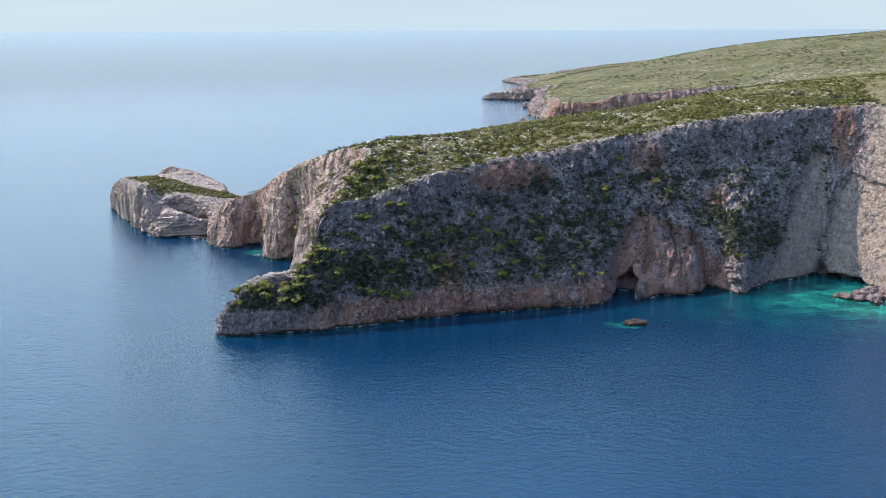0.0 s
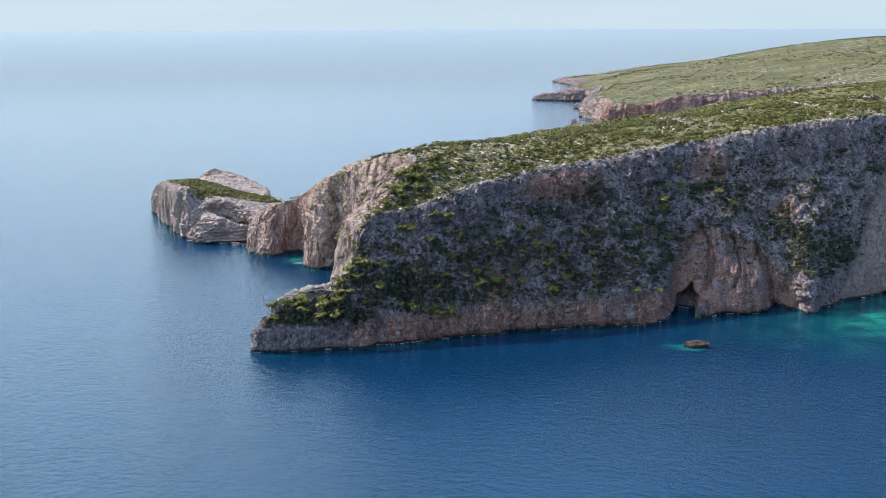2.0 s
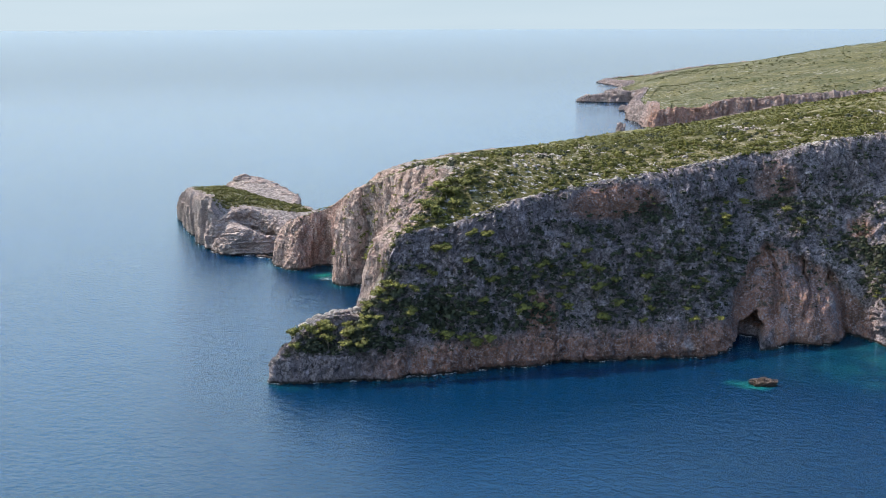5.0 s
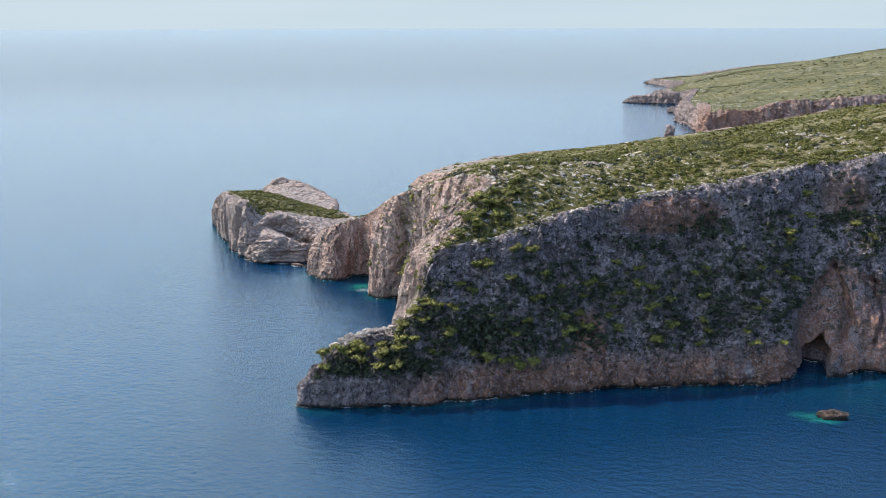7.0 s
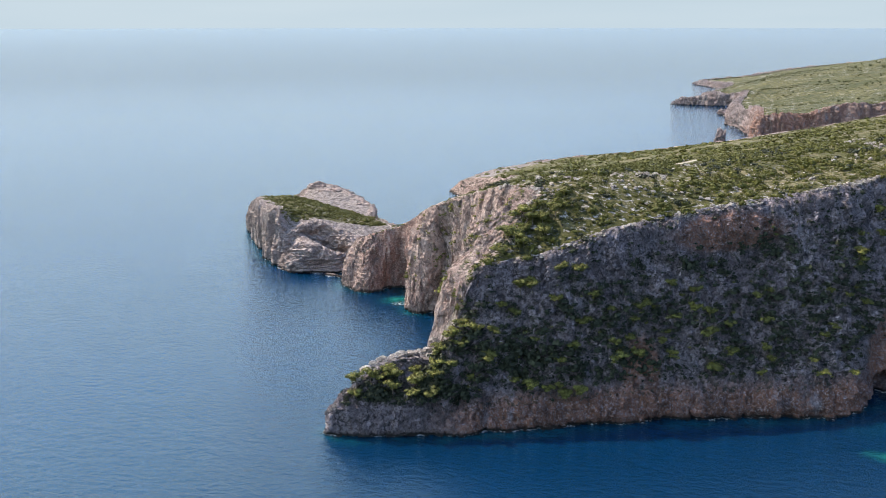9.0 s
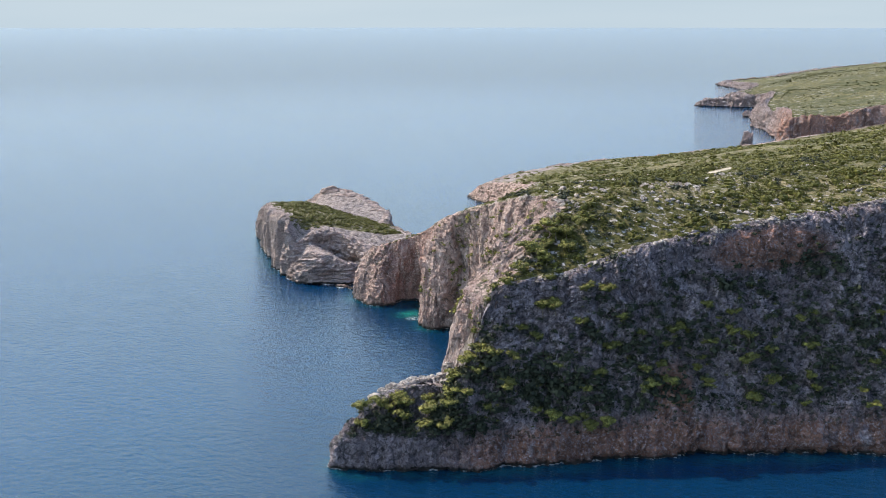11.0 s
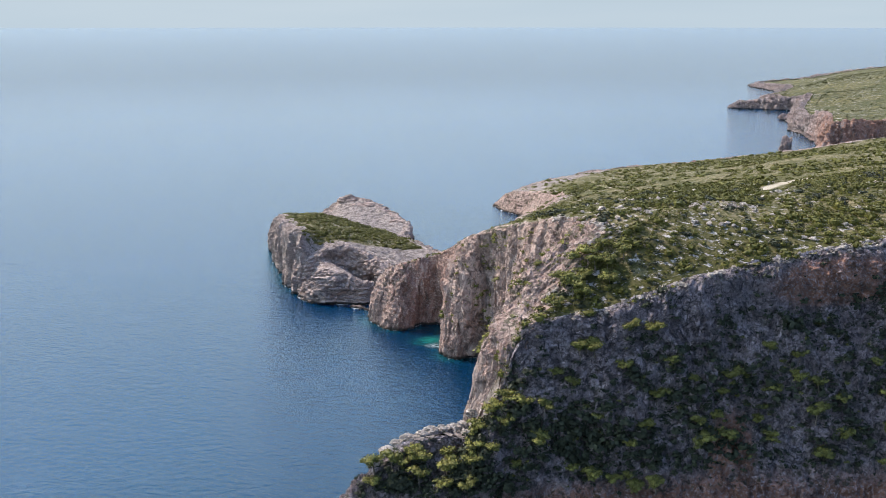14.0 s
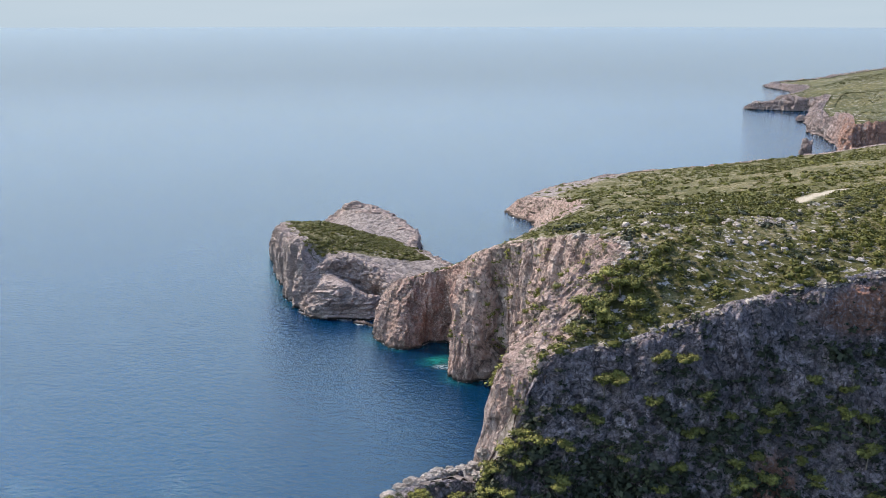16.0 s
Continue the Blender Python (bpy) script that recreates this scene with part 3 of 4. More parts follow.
profiles[len(WATER_SOUTH) + 13] = profiles[len(WATER_SOUTH) + 14] = [(0, 0), (0.10, 0.35), (0.22, 0.62), (0.5, 0.85), (0.85, 0.97), (1, 1)]


def roughness_along(t):
    """Quieter relief on the thin spur than on the high cliffs."""
    return np.interp(t, [0, 9, 11, 14, 18, 20, 24, 26, 30, 60], [0.48, 0.48, 0.62, 0.6, 0.52, 0.4, 0.35, 0.38, 0.5, 0.55])


# broken forms of the eastern face, as outlines in (x, height): niche with its cave, overhanging arch, bare slabs
NICHE = [(72, 4), (75, 20), (83, 31), (91, 38), (95, 30), (97, 20), (94, 9), (86, 3)]
NICHE_CAVE = [(75, -4), (75.5, 5), (79, 9), (84, 13), (86.5, 7), (85, -4)]
ARCH = [(90, 38), (104, 33), (118, 25), (132, 11), (133, -4), (88, -4), (91, 20)]
BUTTRESS = [(93, 31), (106, 25), (118, 16), (125, -4), (88, -4), (90, 14)]
CLEFTS = [[(112, 28), (117, 15), (121, -3), (124.5, -3), (121, 16), (114.5, 28)], [(130, 10), (130, -4), (134, -4), (133, 10)],
          [(103, 32), (105, 20), (102, 10), (104, 9), (108, 20), (106, 33)]]
SLAB_WEST = [(150, 1), (161, 20), (170, 43), (180, 60), (189, 58), (186, 35), (181, 18), (180, -4), (150, -4)]
SLAB_EAST = [(182, -4), (183, 20), (188, 36), (196, 50), (212, 44), (212, -4)]
COVE_CAVE = [(172, -4), (177, 3.5), (181.5, 10), (185, 4), (196, 3), (199, -4)]


def cut(x, z, outline, border):
    """1 well inside the outline, falling to 0 at its edge."""
    return np.where(inside(outline, x, z), smooth(distance_to(outline, x, z), 0, border), 0.0)


def carve_east(g, t):
    ok = (t < 12)
    deep = np.zeros(g.shape[:2])
    x, z = g[ok][..., 0], g[ok][..., 2]
    p = g[ok].reshape(-1, 3)
    x = x + 2.4 * fbm(p, 7, 3).reshape(x.shape)
    z = z + 2.4 * fbm(p + 50, 7, 3).reshape(z.shape)
    d = 7.5 * cut(x, z, NICHE, 3.5) + 15 * cut(x, z, NICHE_CAVE, 1.4) + 2.2 * cut(x, z, ARCH, 3.0) - 5.5 * cut(x, z, BUTTRESS, 8.0) + 3.2 * cut(x, z, SLAB_WEST, 1.8)
    d += 1.8 * cut(x, z, SLAB_EAST, 1.2) + 7 * cut(x, z, COVE_CAVE, 2.0)
    for line in CLEFTS:
        d += 3.2 * cut(x, z, line, 1.4)
    deep[ok] = d
    return deep


def warmth_headland(g, t):
    x, y, z = g[..., 0], g[..., 1], g[..., 2]
    s = np.broadcast_to(t[:, None], x.shape)
    foot = smooth(z, 14 + 0 * z, 8) * smooth(s, 18.5, 16) * smooth(s, 9, 11)
    rust = smooth(np.hypot((x - 30) / 20, (z - 54) / 7), 1.1, 0.7)
    drip = smooth(np.hypot((x - 3) / 6, (z - 14) / 12), 1.2, 0.7)
    red = smooth(np.hypot((x - 195) / 6, (z - 68) / 16), 1.2, 0.7)
    high = smooth(np.hypot((x - 97) / 10, (z - 57) / 10), 1.1, 0.6)
    scar = smooth(np.hypot((x - 128) / 7, (z - 40) / 4), 1.1, 0.6)
    west = 0.25 * smooth(s, 25, 27) + 0.45 * smooth(s, 35, 37) * smooth(s, 41, 39)
    niche, arch, slab = np.zeros(x.shape), np.zeros(x.shape), np.zeros(x.shape)
    ok = t < 12
    niche[ok] = cut(x[ok], z[ok], NICHE, 2.0)
    arch[ok] = cut(x[ok], z[ok], ARCH, 3.0)
    slab[ok] = np.maximum(cut(x[ok], z[ok], SLAB_WEST, 1.5), cut(x[ok], z[ok], SLAB_EAST, 1.5))
    slab = np.maximum(slab, smooth(s, 3.4, 2.9))
    warm = np.clip(0.14 + np.maximum.reduce([foot, rust, drip, red, 0.7 * high, scar, west, niche, 0.8 * arch, 0.2 * slab]), 0, 1)
    return warm, slab, np.maximum.reduce([niche, 0.35 * arch, 0.85 * slab])


HOLLOWS = [(110, 440, 8, 9, 13, -5), (137, 440, 6, 5, 11, -4),
           (-79, 505, 2, 6, 10, 9), (-104, 540, 4, 7, 9, 4), (-62, 379, 0, 9, 2.0, 1.5), (-10, 395, 0, 30, 2.2, 2.0), (40, 408, 0, 25, 2.2, 2.0),
           (30, 440, 45, 16, 7, 4), (-57, 456, 42, 6, 12, 2.5), (-80, 499, 26, 5, 14, 3), (-72, 478, 25, 5, 20, 3)]
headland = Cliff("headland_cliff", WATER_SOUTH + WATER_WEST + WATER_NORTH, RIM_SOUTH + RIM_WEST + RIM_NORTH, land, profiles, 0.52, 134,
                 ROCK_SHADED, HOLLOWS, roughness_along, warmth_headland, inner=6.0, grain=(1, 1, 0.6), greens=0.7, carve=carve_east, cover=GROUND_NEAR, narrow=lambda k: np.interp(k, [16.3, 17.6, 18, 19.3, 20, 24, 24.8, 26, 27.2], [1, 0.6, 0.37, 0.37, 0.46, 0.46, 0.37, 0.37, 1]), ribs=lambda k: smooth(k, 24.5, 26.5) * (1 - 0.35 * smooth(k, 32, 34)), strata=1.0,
                 pace=lambda k: np.interp(k, [0, 2, 3, 26, 28, 44, 46, 61], [0.4, 0.6, 1, 1, 0.9, 0.8, 0.25, 0.12]))
tagged(headland.object, "steep grey and rust limestone sea cliff with dark shrubs", "cliff", kind="structure")
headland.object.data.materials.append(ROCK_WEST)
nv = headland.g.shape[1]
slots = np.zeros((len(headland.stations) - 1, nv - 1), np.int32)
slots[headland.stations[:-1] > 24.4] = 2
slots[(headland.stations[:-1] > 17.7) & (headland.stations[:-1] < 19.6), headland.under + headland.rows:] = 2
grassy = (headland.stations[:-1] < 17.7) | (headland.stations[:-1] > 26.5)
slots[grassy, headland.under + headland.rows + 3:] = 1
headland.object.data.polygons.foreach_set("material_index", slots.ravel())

# upright west end of the high ridge, standing over the spur
FOOT_PROW = [(-62.5, 409), (-61, 405.5), (-58, 401), (-55, 396.8), (-51, 396.6), (-45, 398), (-42, 406), (-45, 414), (-52, 418), (-59, 416)]
RIM_PROW = [(-58.5, 408, 44.5), (-57.5, 405, 43.5), (-55, 402, 42.5), (-52.8, 399.6, 42), (-50, 399.4, 42.8), (-46, 401, 44.5), (-44, 405, 47), (-46, 410, 48.6),
            (-51, 413, 48.5), (-56, 412, 46.5)]
prow_top = Heights(RIM_PROW + [(-50, 406, 45.8)], 3.0)
PROW = [(0, 0), (0.1, 0.3), (0.45, 0.55), (0.72, 0.8), (0.9, 0.97), (1, 1)]
prow = Cliff("headland_prow", FOOT_PROW, RIM_PROW, prow_top, [PROW] * len(FOOT_PROW), 0.45, 90, ROCK_WEST, (), lambda t: 0.65 + 0 * t,
             lambda g, t: 0.5 + 0 * g[..., 0], inner=9.0, closed=True, grain=(1, 1, 0.6), greens=0.4, ribs=lambda k: 0.6 + 0 * k)
tagged(prow.object, "upright sunlit limestone end of the ridge above the spur", "cliff", kind="structure")

edge = [(x, y) for x, y in headland.rim_line[::4]]
TRACK = [(34, 556), (24, 541), (19, 531), (16, 520)]
tagged(top_ground("ground", edge + [(470, 1110), (520, 1000), (520, 420)], land, 2.1, GROUND_NEAR,
                  lambda p: np.clip(0.35 + 0.6 * smooth(p[:, 1], 520, 430) + 0.6 * fbm(p, 30, 2), 0, 1),
                  [(TRACK, 3.8), ([(-62, 690), (-40, 640), (-44, 625)], 1.6)],
                  rocky=lambda p: smooth(p[:, 0] - 0.25 * (p[:, 1] - 800) + 14 * fbm(p, 14, 3), -92, -100) * smooth(p[:, 1], 740, 770)
                  + smooth(p[:, 0] + 3 * fbm(p, 5, 2), -52, -55) * smooth(p[:, 1], 405, 400)),
       "rocky headland top with dry herbs and pale outcrops", "ground", kind="structure")

# ---- the island off the point ----
WATER_ISLE = [(-215, 641), (-203, 617), (-192, 598), (-180, 578), (-172, 575), (-160, 585), (-148, 586), (-138, 577), (-124, 582), (-111, 592),
              (-116, 618), (-134, 642), (-147, 664), (-152, 688), (-158, 708), (-172, 728), (-190, 742), (-208, 748), (-224, 734), (-232, 700), (-226, 664)]
RIM_ISLE = [(-209, 641, 23), (-199, 621, 24.5), (-188, 604, 25.5), (-177, 586.5, 26), (-171, 584, 18), (-162, 590, 21), (-150, 591, 17.5),
            (-138, 589, 14), (-127, 590, 11.5), (-118, 596, 10.5), (-122, 616, 12.5), (-138, 640, 12.5), (-152, 664, 8.5), (-157, 688, 6.5),
            (-161, 704, 8.2), (-175, 719, 11), (-191, 731, 14), (-204, 738, 15.5), (-215, 728, 6), (-222, 700, 5), (-216, 664, 15)]
isle = Heights(RIM_ISLE + [(-190, 640, 24), (-175, 620, 23.5), (-155, 616, 19), (-192, 690, 9), (-185, 660, 18), (-176, 700, 7), (-196, 722, 12)], 4.0)
SHEER = [(0, 0), (0.05, 0.28), (0.30, 0.58), (0.50, 0.90), (0.72, 0.985), (1, 1)]
STEEP = [(0, 0), (0.03, 0.28), (0.14, 0.62), (0.28, 0.92), (0.6, 0.985), (1, 1)]
island = Cliff("island_cliff", WATER_ISLE, RIM_ISLE, isle, [STEEP] * len(WATER_ISLE), 0.6, 52, ROCK_ISLAND,
               [(-213, 640, 3, 5, 14, 7), (-180, 583, 10, 3.2, 17, 5), (-197, 606, 12, 2.2, 20, 2.5), (-143, 582, 3, 4, 6, 5)], lambda t: 0.42 + 0 * t,
               lambda g, t: 0.3 + 0 * g[..., 0], inner=4.0, closed=True, grain=(0.8, 0.8, 1.3), greens=0.3, ribs=lambda k: 0.9 * smooth(k, 5, 3), strata=2.2)
tagged(island.object, "low pale limestone island with sheer layered sides", "island", kind="structure")
tagged(top_ground("island_ground", [(x, y) for x, y in island.rim_line[::3]], isle, 1.3, GROUND_NEAR, lambda p: 0.5 + 0 * p[:, 0],
                  rocky=lambda p: smooth(p[:, 1] + 6 * fbm(p, 9, 3), 676, 684) + smooth(0.75 * (p[:, 0] + 170) - (p[:, 1] - 585) + 6 * fbm(p, 9, 3), -5, 1)),
       "sloping scrub-covered top of a small island", "ground", kind="structure")
# low shelf in front of it
WATER_SHELF = [(-174, 570), (-168, 564), (-158, 562), (-150, 564), (-141, 565), (-138, 572), (-145, 584), (-160, 590), (-172, 582)]
RIM_SHELF = [(-171, 573, 6), (-166, 569, 12.5), (-158, 568, 14.5), (-150, 569, 12.5), (-144, 570, 9.5), (-142, 574, 7.5), (-147, 583, 5), (-159, 585, 11.5), (-168, 581, 15)]
shelf_top = Heights(RIM_SHELF + [(-157, 576, 13)], 3.0)
shelf = Cliff("rock_shelf", WATER_SHELF, RIM_SHELF, shelf_top, [SHEER] * len(WATER_SHELF), 0.6, 24, ROCK_ISLAND, (), lambda t: 0.55 + 0 * t,
              lambda g, t: 0.25 + 0 * g[..., 0], inner=12.0, closed=True, grain=(0.8, 0.8, 1.6), strata=2.6)
tagged(shelf.object, "low tilted limestone shelf at the foot of the island", "rock shelf", kind="structure")

# ---- the far coast beyond the bay ----
WATER_FAR = [(470, 1150), (380, 1152), (300, 1155), (205, 1146), (150, 1140), (122, 1140), (126, 1200), (128, 1280), (116, 1345), (124, 1400), (127, 1480),
             (150, 1600), (120, 1625), (66, 1637), (80, 1680), (120, 1730), (108, 1765), (145, 1850), (162, 2000), (128, 2175), (200, 2270), (400, 2700),
             (640, 3050)]
RIM_FAR = [(470, 1158, 59), (380, 1161, 53), (300, 1164, 47.5), (205, 1157, 40), (154, 1151, 31.5), (131, 1151, 29), (138, 1200, 29), (144, 1280, 27), (128, 1346, 15),
           (142, 1400, 14), (146, 1480, 15), (168, 1604, 25), (128, 1640, 17), (82, 1646, 8), (96, 1678, 8), (140, 1728, 15), (128, 1766, 10), (165, 1850, 13),
           (185, 2000, 12), (156, 2178, 6), (222, 2262, 8), (420, 2690, 10), (660, 3040, 15)]
far_land = Heights(RIM_FAR + [s for s in HILLS] + [(470, 1100, 58), (400, 2300, 25), (550, 2300, 55), (700, 2300, 72), (850, 2300, 86), (900, 2800, 60), (1500, 2600, 120), (1500, 1300, 150)], 12.0)
far = Cliff("far_cliff", WATER_FAR, RIM_FAR, far_land, [SHEER] * len(WATER_FAR), 2.2, 26, ROCK_FAR, (), lambda t: 1.1 + 0 * t,
            lambda g, t: np.clip(np.broadcast_to(np.interp(t, [0, 2, 3.5, 6, 7, 30], [0.3, 0.4, 1, 1, 0.35, 0.3])[:, None], g.shape[:2]), 0, 1), inner=14.0,
            grain=(1, 1, 0.4), greens=0.4, ribs=lambda k: 0.8 + 0 * k, cover=GROUND_FAR)
tagged(far.object, "rust and grey limestone cliffs along a distant coast", "cliff", kind="structure")
tagged(top_ground("hills", [(x, y) for x, y in far.rim_line[::3]] + [(1700, 3050), (1700, 1000), (530, 1000)], far_land, 9.0, GROUND_FAR,
                  lambda p: np.clip(0.5 + 1.3 * fbm(p, 160, 3), 0, 1), sink=1.0),
       "distant green scrub hills with scattered pale outcrops", "hills", kind="structure")


# ---- sea ----
def make_sea():
    radii = np.concatenate([np.arange(0, 420, 4.0), np.geomspace(424, 4500, 60)])
    angles = np.linspace(0, 2 * math.pi, 361)[:-1]
    r, a = np.meshgrid(radii, angles, indexing="ij")
    x, y = r * np.cos(a), 450 + r * np.sin(a)
    z = 92.0 * np.clip((r - 1700) / 2800, 0, None) ** 2
    p = np.stack([x, y, z], -1).reshape(-1, 3)
    coast = curve(WATER_SOUTH + WATER_WEST, np.linspace(0, len(WATER_SOUTH + WATER_WEST) - 1, 240))
    off = np.minimum(distance_to(coast, p[:, 0], p[:, 1], False), distance_to(WATER_ISLE + WATER_ISLE[:1], p[:, 0], p[:, 1], False))
    wobble = 5 * fbm(p, 14, 3)
    near = p[:, 1] < 1000
    cove = smooth(np.hypot((p[:, 0] - 205) / 92, (p[:, 1] - 428) / 50) + wobble * 0.018, 1.0, 0.35)
    rim = 0.16 * smooth(off + wobble, 6, 0) * near
    reef = 0.8 * smooth(np.hypot((p[:, 0] - 74) / 9, (p[:, 1] - 387.5) / 5) + wobble * 0.03, 1.0, 0.4)
    inlet = 0.55 * smooth(np.hypot((p[:, 0] + 101) / 10, (p[:, 1] - 522) / 9), 1.0, 0.3)
    apron = 0.16 * smooth(np.hypot((p[:, 0] - 215) / 165, (p[:, 1] - 420) / 66) + wobble * 0.02, 1.0, 0.5)
    shallow = np.clip(np.maximum.reduce([0.9 * cove, apron, rim, reef, inlet]), 0, 1)
    wash = smooth(np.hypot((p[:, 0] + 99) / 3, (p[:, 1] - 517) / 5) + 0.25 * wobble, 1.0, 0.2)
    i = np.arange(len(radii) - 1)[:, None] * 360
    j = np.arange(360)[None, :]
    k = (j + 1) % 360
    faces = np.stack([i + j, i + 360 + j, i + 360 + k, i + k], -1).reshape(-1, 4)
    ob = mesh_object("water", p, faces, WATER, {"shallow": shallow, "foam": wash, "chop": 1 - 0.7 * smooth(np.hypot(p[:, 0], p[:, 1] - 100), 600, 2600)})
    return tagged(ob, "deep blue rippled sea, turquoise in the cove", "sea", kind="structure")


make_sea()


# ---- rocks standing in the sea ----
def ball(n, bottom=-1.0):
    bm = bmesh.new()
    bmesh.ops.create_icosphere(bm, subdivisions=n, radius=1)
    v = np.array([x.co[:] for x in bm.verts])
    f = np.array([[x.index for x in q.verts] for q in bm.faces])
    bm.free()
    return v, f


def sea_rock(name, x, y, size, seed, material, label, sink=0.25, lean=0.0):
    v, f = ball(4)
    q = v + seed * 3.1
    k = 1 + 0.45 * fbm(q, 0.9, 4) + 0.30 * ridged(q, 0.5, 3) + 0.16 * blocks(q, 0.55) + 0.07 * blocks(q, 0.22)
    v = v * k[:, None] * np.array(size)
    v[:, 0] += lean * v[:, 2]
    ob = mesh_object(name, v, f, material, {"warm": np.full(len(v), 0.45), "green": np.zeros(len(v)), "pale": np.zeros(len(v))}, False)
    ob.location = (x, y, size[2] * (1 - 2 * sink))
    return tagged(ob, label, "rock")


sea_rock("reef_rock", 78, 388, (3.6, 2.0, 1.5), 1, WET_ROCK, "small brown rock awash in dark blue water", 0.3)
sea_rock("sea_stack", 92, 1146, (4.6, 4.4, 8.2), 6, ROCK_FAR, "tall pointed rust-coloured rock stack standing in the sea", 0.2, 0.08)
sea_rock("skerry", 124, 1478, (6, 4.5, 4.5), 3, ROCK_FAR, "dark low rock in the sea off a headland", 0.3)
sea_rock("skerry", -143, 560, (3.2, 1.6, 0.7), 4, ROCK_ISLAND, "flat pale rock awash between cliff and island", 0.3)
sea_rock("skerry", -137, 558, (2.2, 1.2, 0.6), 5, ROCK_ISLAND, "flat pale rock awash between cliff and island", 0.3)
for n, (bx, by, s) in enumerate([(180, 426, 2.4), (184, 423, 2.0), (187, 428, 3.0), (190, 422, 2.6), (193, 432, 3.4), (194, 425, 2.2), (198, 430, 3.6),
                                 (189, 417, 1.8), (196, 416, 2.8), (176, 428, 1.6), (201, 420, 3.2)]):
    tagged(sea_rock("boulder", bx, by, (s * 1.2, s, s * 0.8), 10 + n, ROCK_SHADED, "pale fallen boulder at the edge of the cove", 0.3), group="boulders in the cove")

for n, (x, y, s) in enumerate(((-61.5, 402.5, 1.7), (-63.5, 400.5, 1.5), (-65.5, 398.5, 1.9), (-68, 397, 1.5), (-70.5, 394.5, 1.7), (-72.5, 391.5, 1.3), (-75, 389.5, 1.9),
                               (-77.5, 387.5, 1.4), (-79.5, 385, 1.7), (-82, 382.5, 1.4), (-60, 399, 1.5), (-62.5, 397.5, 1.2))):
    crest = sea_rock("crest_rock", x, y, (s * 1.1, s * 0.8, s * 0.55), 60 + n, PALE_STONE, "pale broken rock on the crest of the spur", 0.5)
    crest.location.z = float(land(x, y)) + 0.1
    tagged(crest, group="rocks along the crest of the spur")

for x, y, z, size, n in ((-203, 736, 13.0, (6, 4, 3.6), 41), (-190, 729, 11.5, (9, 4, 2.6), 42), (-166, 707, 6.0, (6, 5, 2.8), 43)):
    crag = sea_rock("crag", x, y, size, n, ROCK_ISLAND, "weathered limestone crag on the back of the island", 0.5)
    crag.location.z = z
    tagged(crag, group="crags on the island")


# ---- vegetation ----
def cube_ball():
    bm = bmesh.new()
    bmesh.ops.create_cube(bm, size=2)
    bmesh.ops.subdivide_edges(bm, edges=bm.edges[:], cuts=1, use_grid_fill=True)
    v = np.array([x.co[:] for x in bm.verts])
    f = np.array([[x.index for x in q.verts] for q in bm.faces])
    bm.free()
    return v / np.linalg.norm(v, axis=1)[:, None], f


BALL_V, BALL_F = cube_ball()


def sprays(centres, outward, size, spread):
    """Small leafy quads at the centres, turned roughly outward."""
    n = len(centres)
    nrm = outward + spread * rng.normal(size=(n, 3))
    nrm /= np.linalg.norm(nrm, axis=1)[:, None]
    side = np.cross(nrm, rng.normal(size=(n, 3)))
    side /= np.linalg.norm(side, axis=1)[:, None]
    up = np.cross(nrm, side)
    s = (size * rng.uniform(0.6, 1.3, n))[:, None]
    t = s * rng.uniform(0.5, 1.0, n)[:, None]
    v = np.stack([centres - side * s, centres - up * t, centres + side * s, centres + up * t], 1).reshape(-1, 3)
    return v, np.arange(4 * n).reshape(n, 4)


BOX_V = np.array([(x, y, z) for x in (-1, 1) for y in (-1, 1) for z in (-1, 1)]) / 2.3
BOX_F = np.array([(0, 1, 3, 2), (4, 6, 7, 5), (0, 4, 5, 1), (2, 3, 7, 6), (0, 2, 6, 4), (1, 5, 7, 3)])


def bush_shape(leaves, size, flat=0.75, heart=(BALL_V, BALL_F)):
    """A lumpy bush about 2 across, its foot at 0: a dark heart and a coat of leaf sprays."""
    core = heart[0] * (0.74 + 0.5 * fbm(heart[0] + rng.uniform(0, 90), 0.9, 2))[:, None] * (1, 1, flat)
    core[:, 2] += 0.35
    d = rng.normal(size=(leaves, 3))
    d[:, 2] = np.abs(d[:, 2]) * 1.1 - 0.25
    d /= np.linalg.norm(d, axis=1)[:, None]
    radius = 0.86 + 0.55 * fbm(d + rng.uniform(0, 90), 0.8, 2) + rng.uniform(-0.12, 0.12, leaves)
    c = d * radius[:, None] * (1, 1, flat)
    c[:, 2] += 0.35
    v, f = sprays(c, d, size, 0.35)
    return np.vstack([core, v]), np.vstack([heart[1], f + len(core)])


def spread_shapes(shapes, places, sizes, tall=None):
    """Many turned and scaled copies of the shapes in two arrays."""
    verts, faces, base = [], [], 0
    kind = rng.integers(0, len(shapes), len(places))
    tall = np.ones(len(places)) if tall is None else tall
    for k, (v, f) in enumerate(shapes):
        p, s, h = places[kind == k], sizes[kind == k], tall[kind == k]
        if not len(p):
            continue
        a = rng.uniform(0, 2 * math.pi, len(p))
        c, d = np.cos(a)[:, None], np.sin(a)[:, None]
        x = (c * v[None, :, 0] - d * v[None, :, 1]) * s[:, None] + p[:, :1]
        y = (d * v[None, :, 0] + c * v[None, :, 1]) * s[:, None] + p[:, 1:2]
        z = v[None, :, 2] * (s * h)[:, None] + p[:, 2:]
        verts.append(np.stack([x, y, z], -1).reshape(-1, 3))
        faces.append((f[None] + np.arange(len(p))[:, None, None] * len(v)).reshape(-1, 4) + base)
        base += len(p) * len(v)
    return np.vstack(verts), np.vstack(faces)


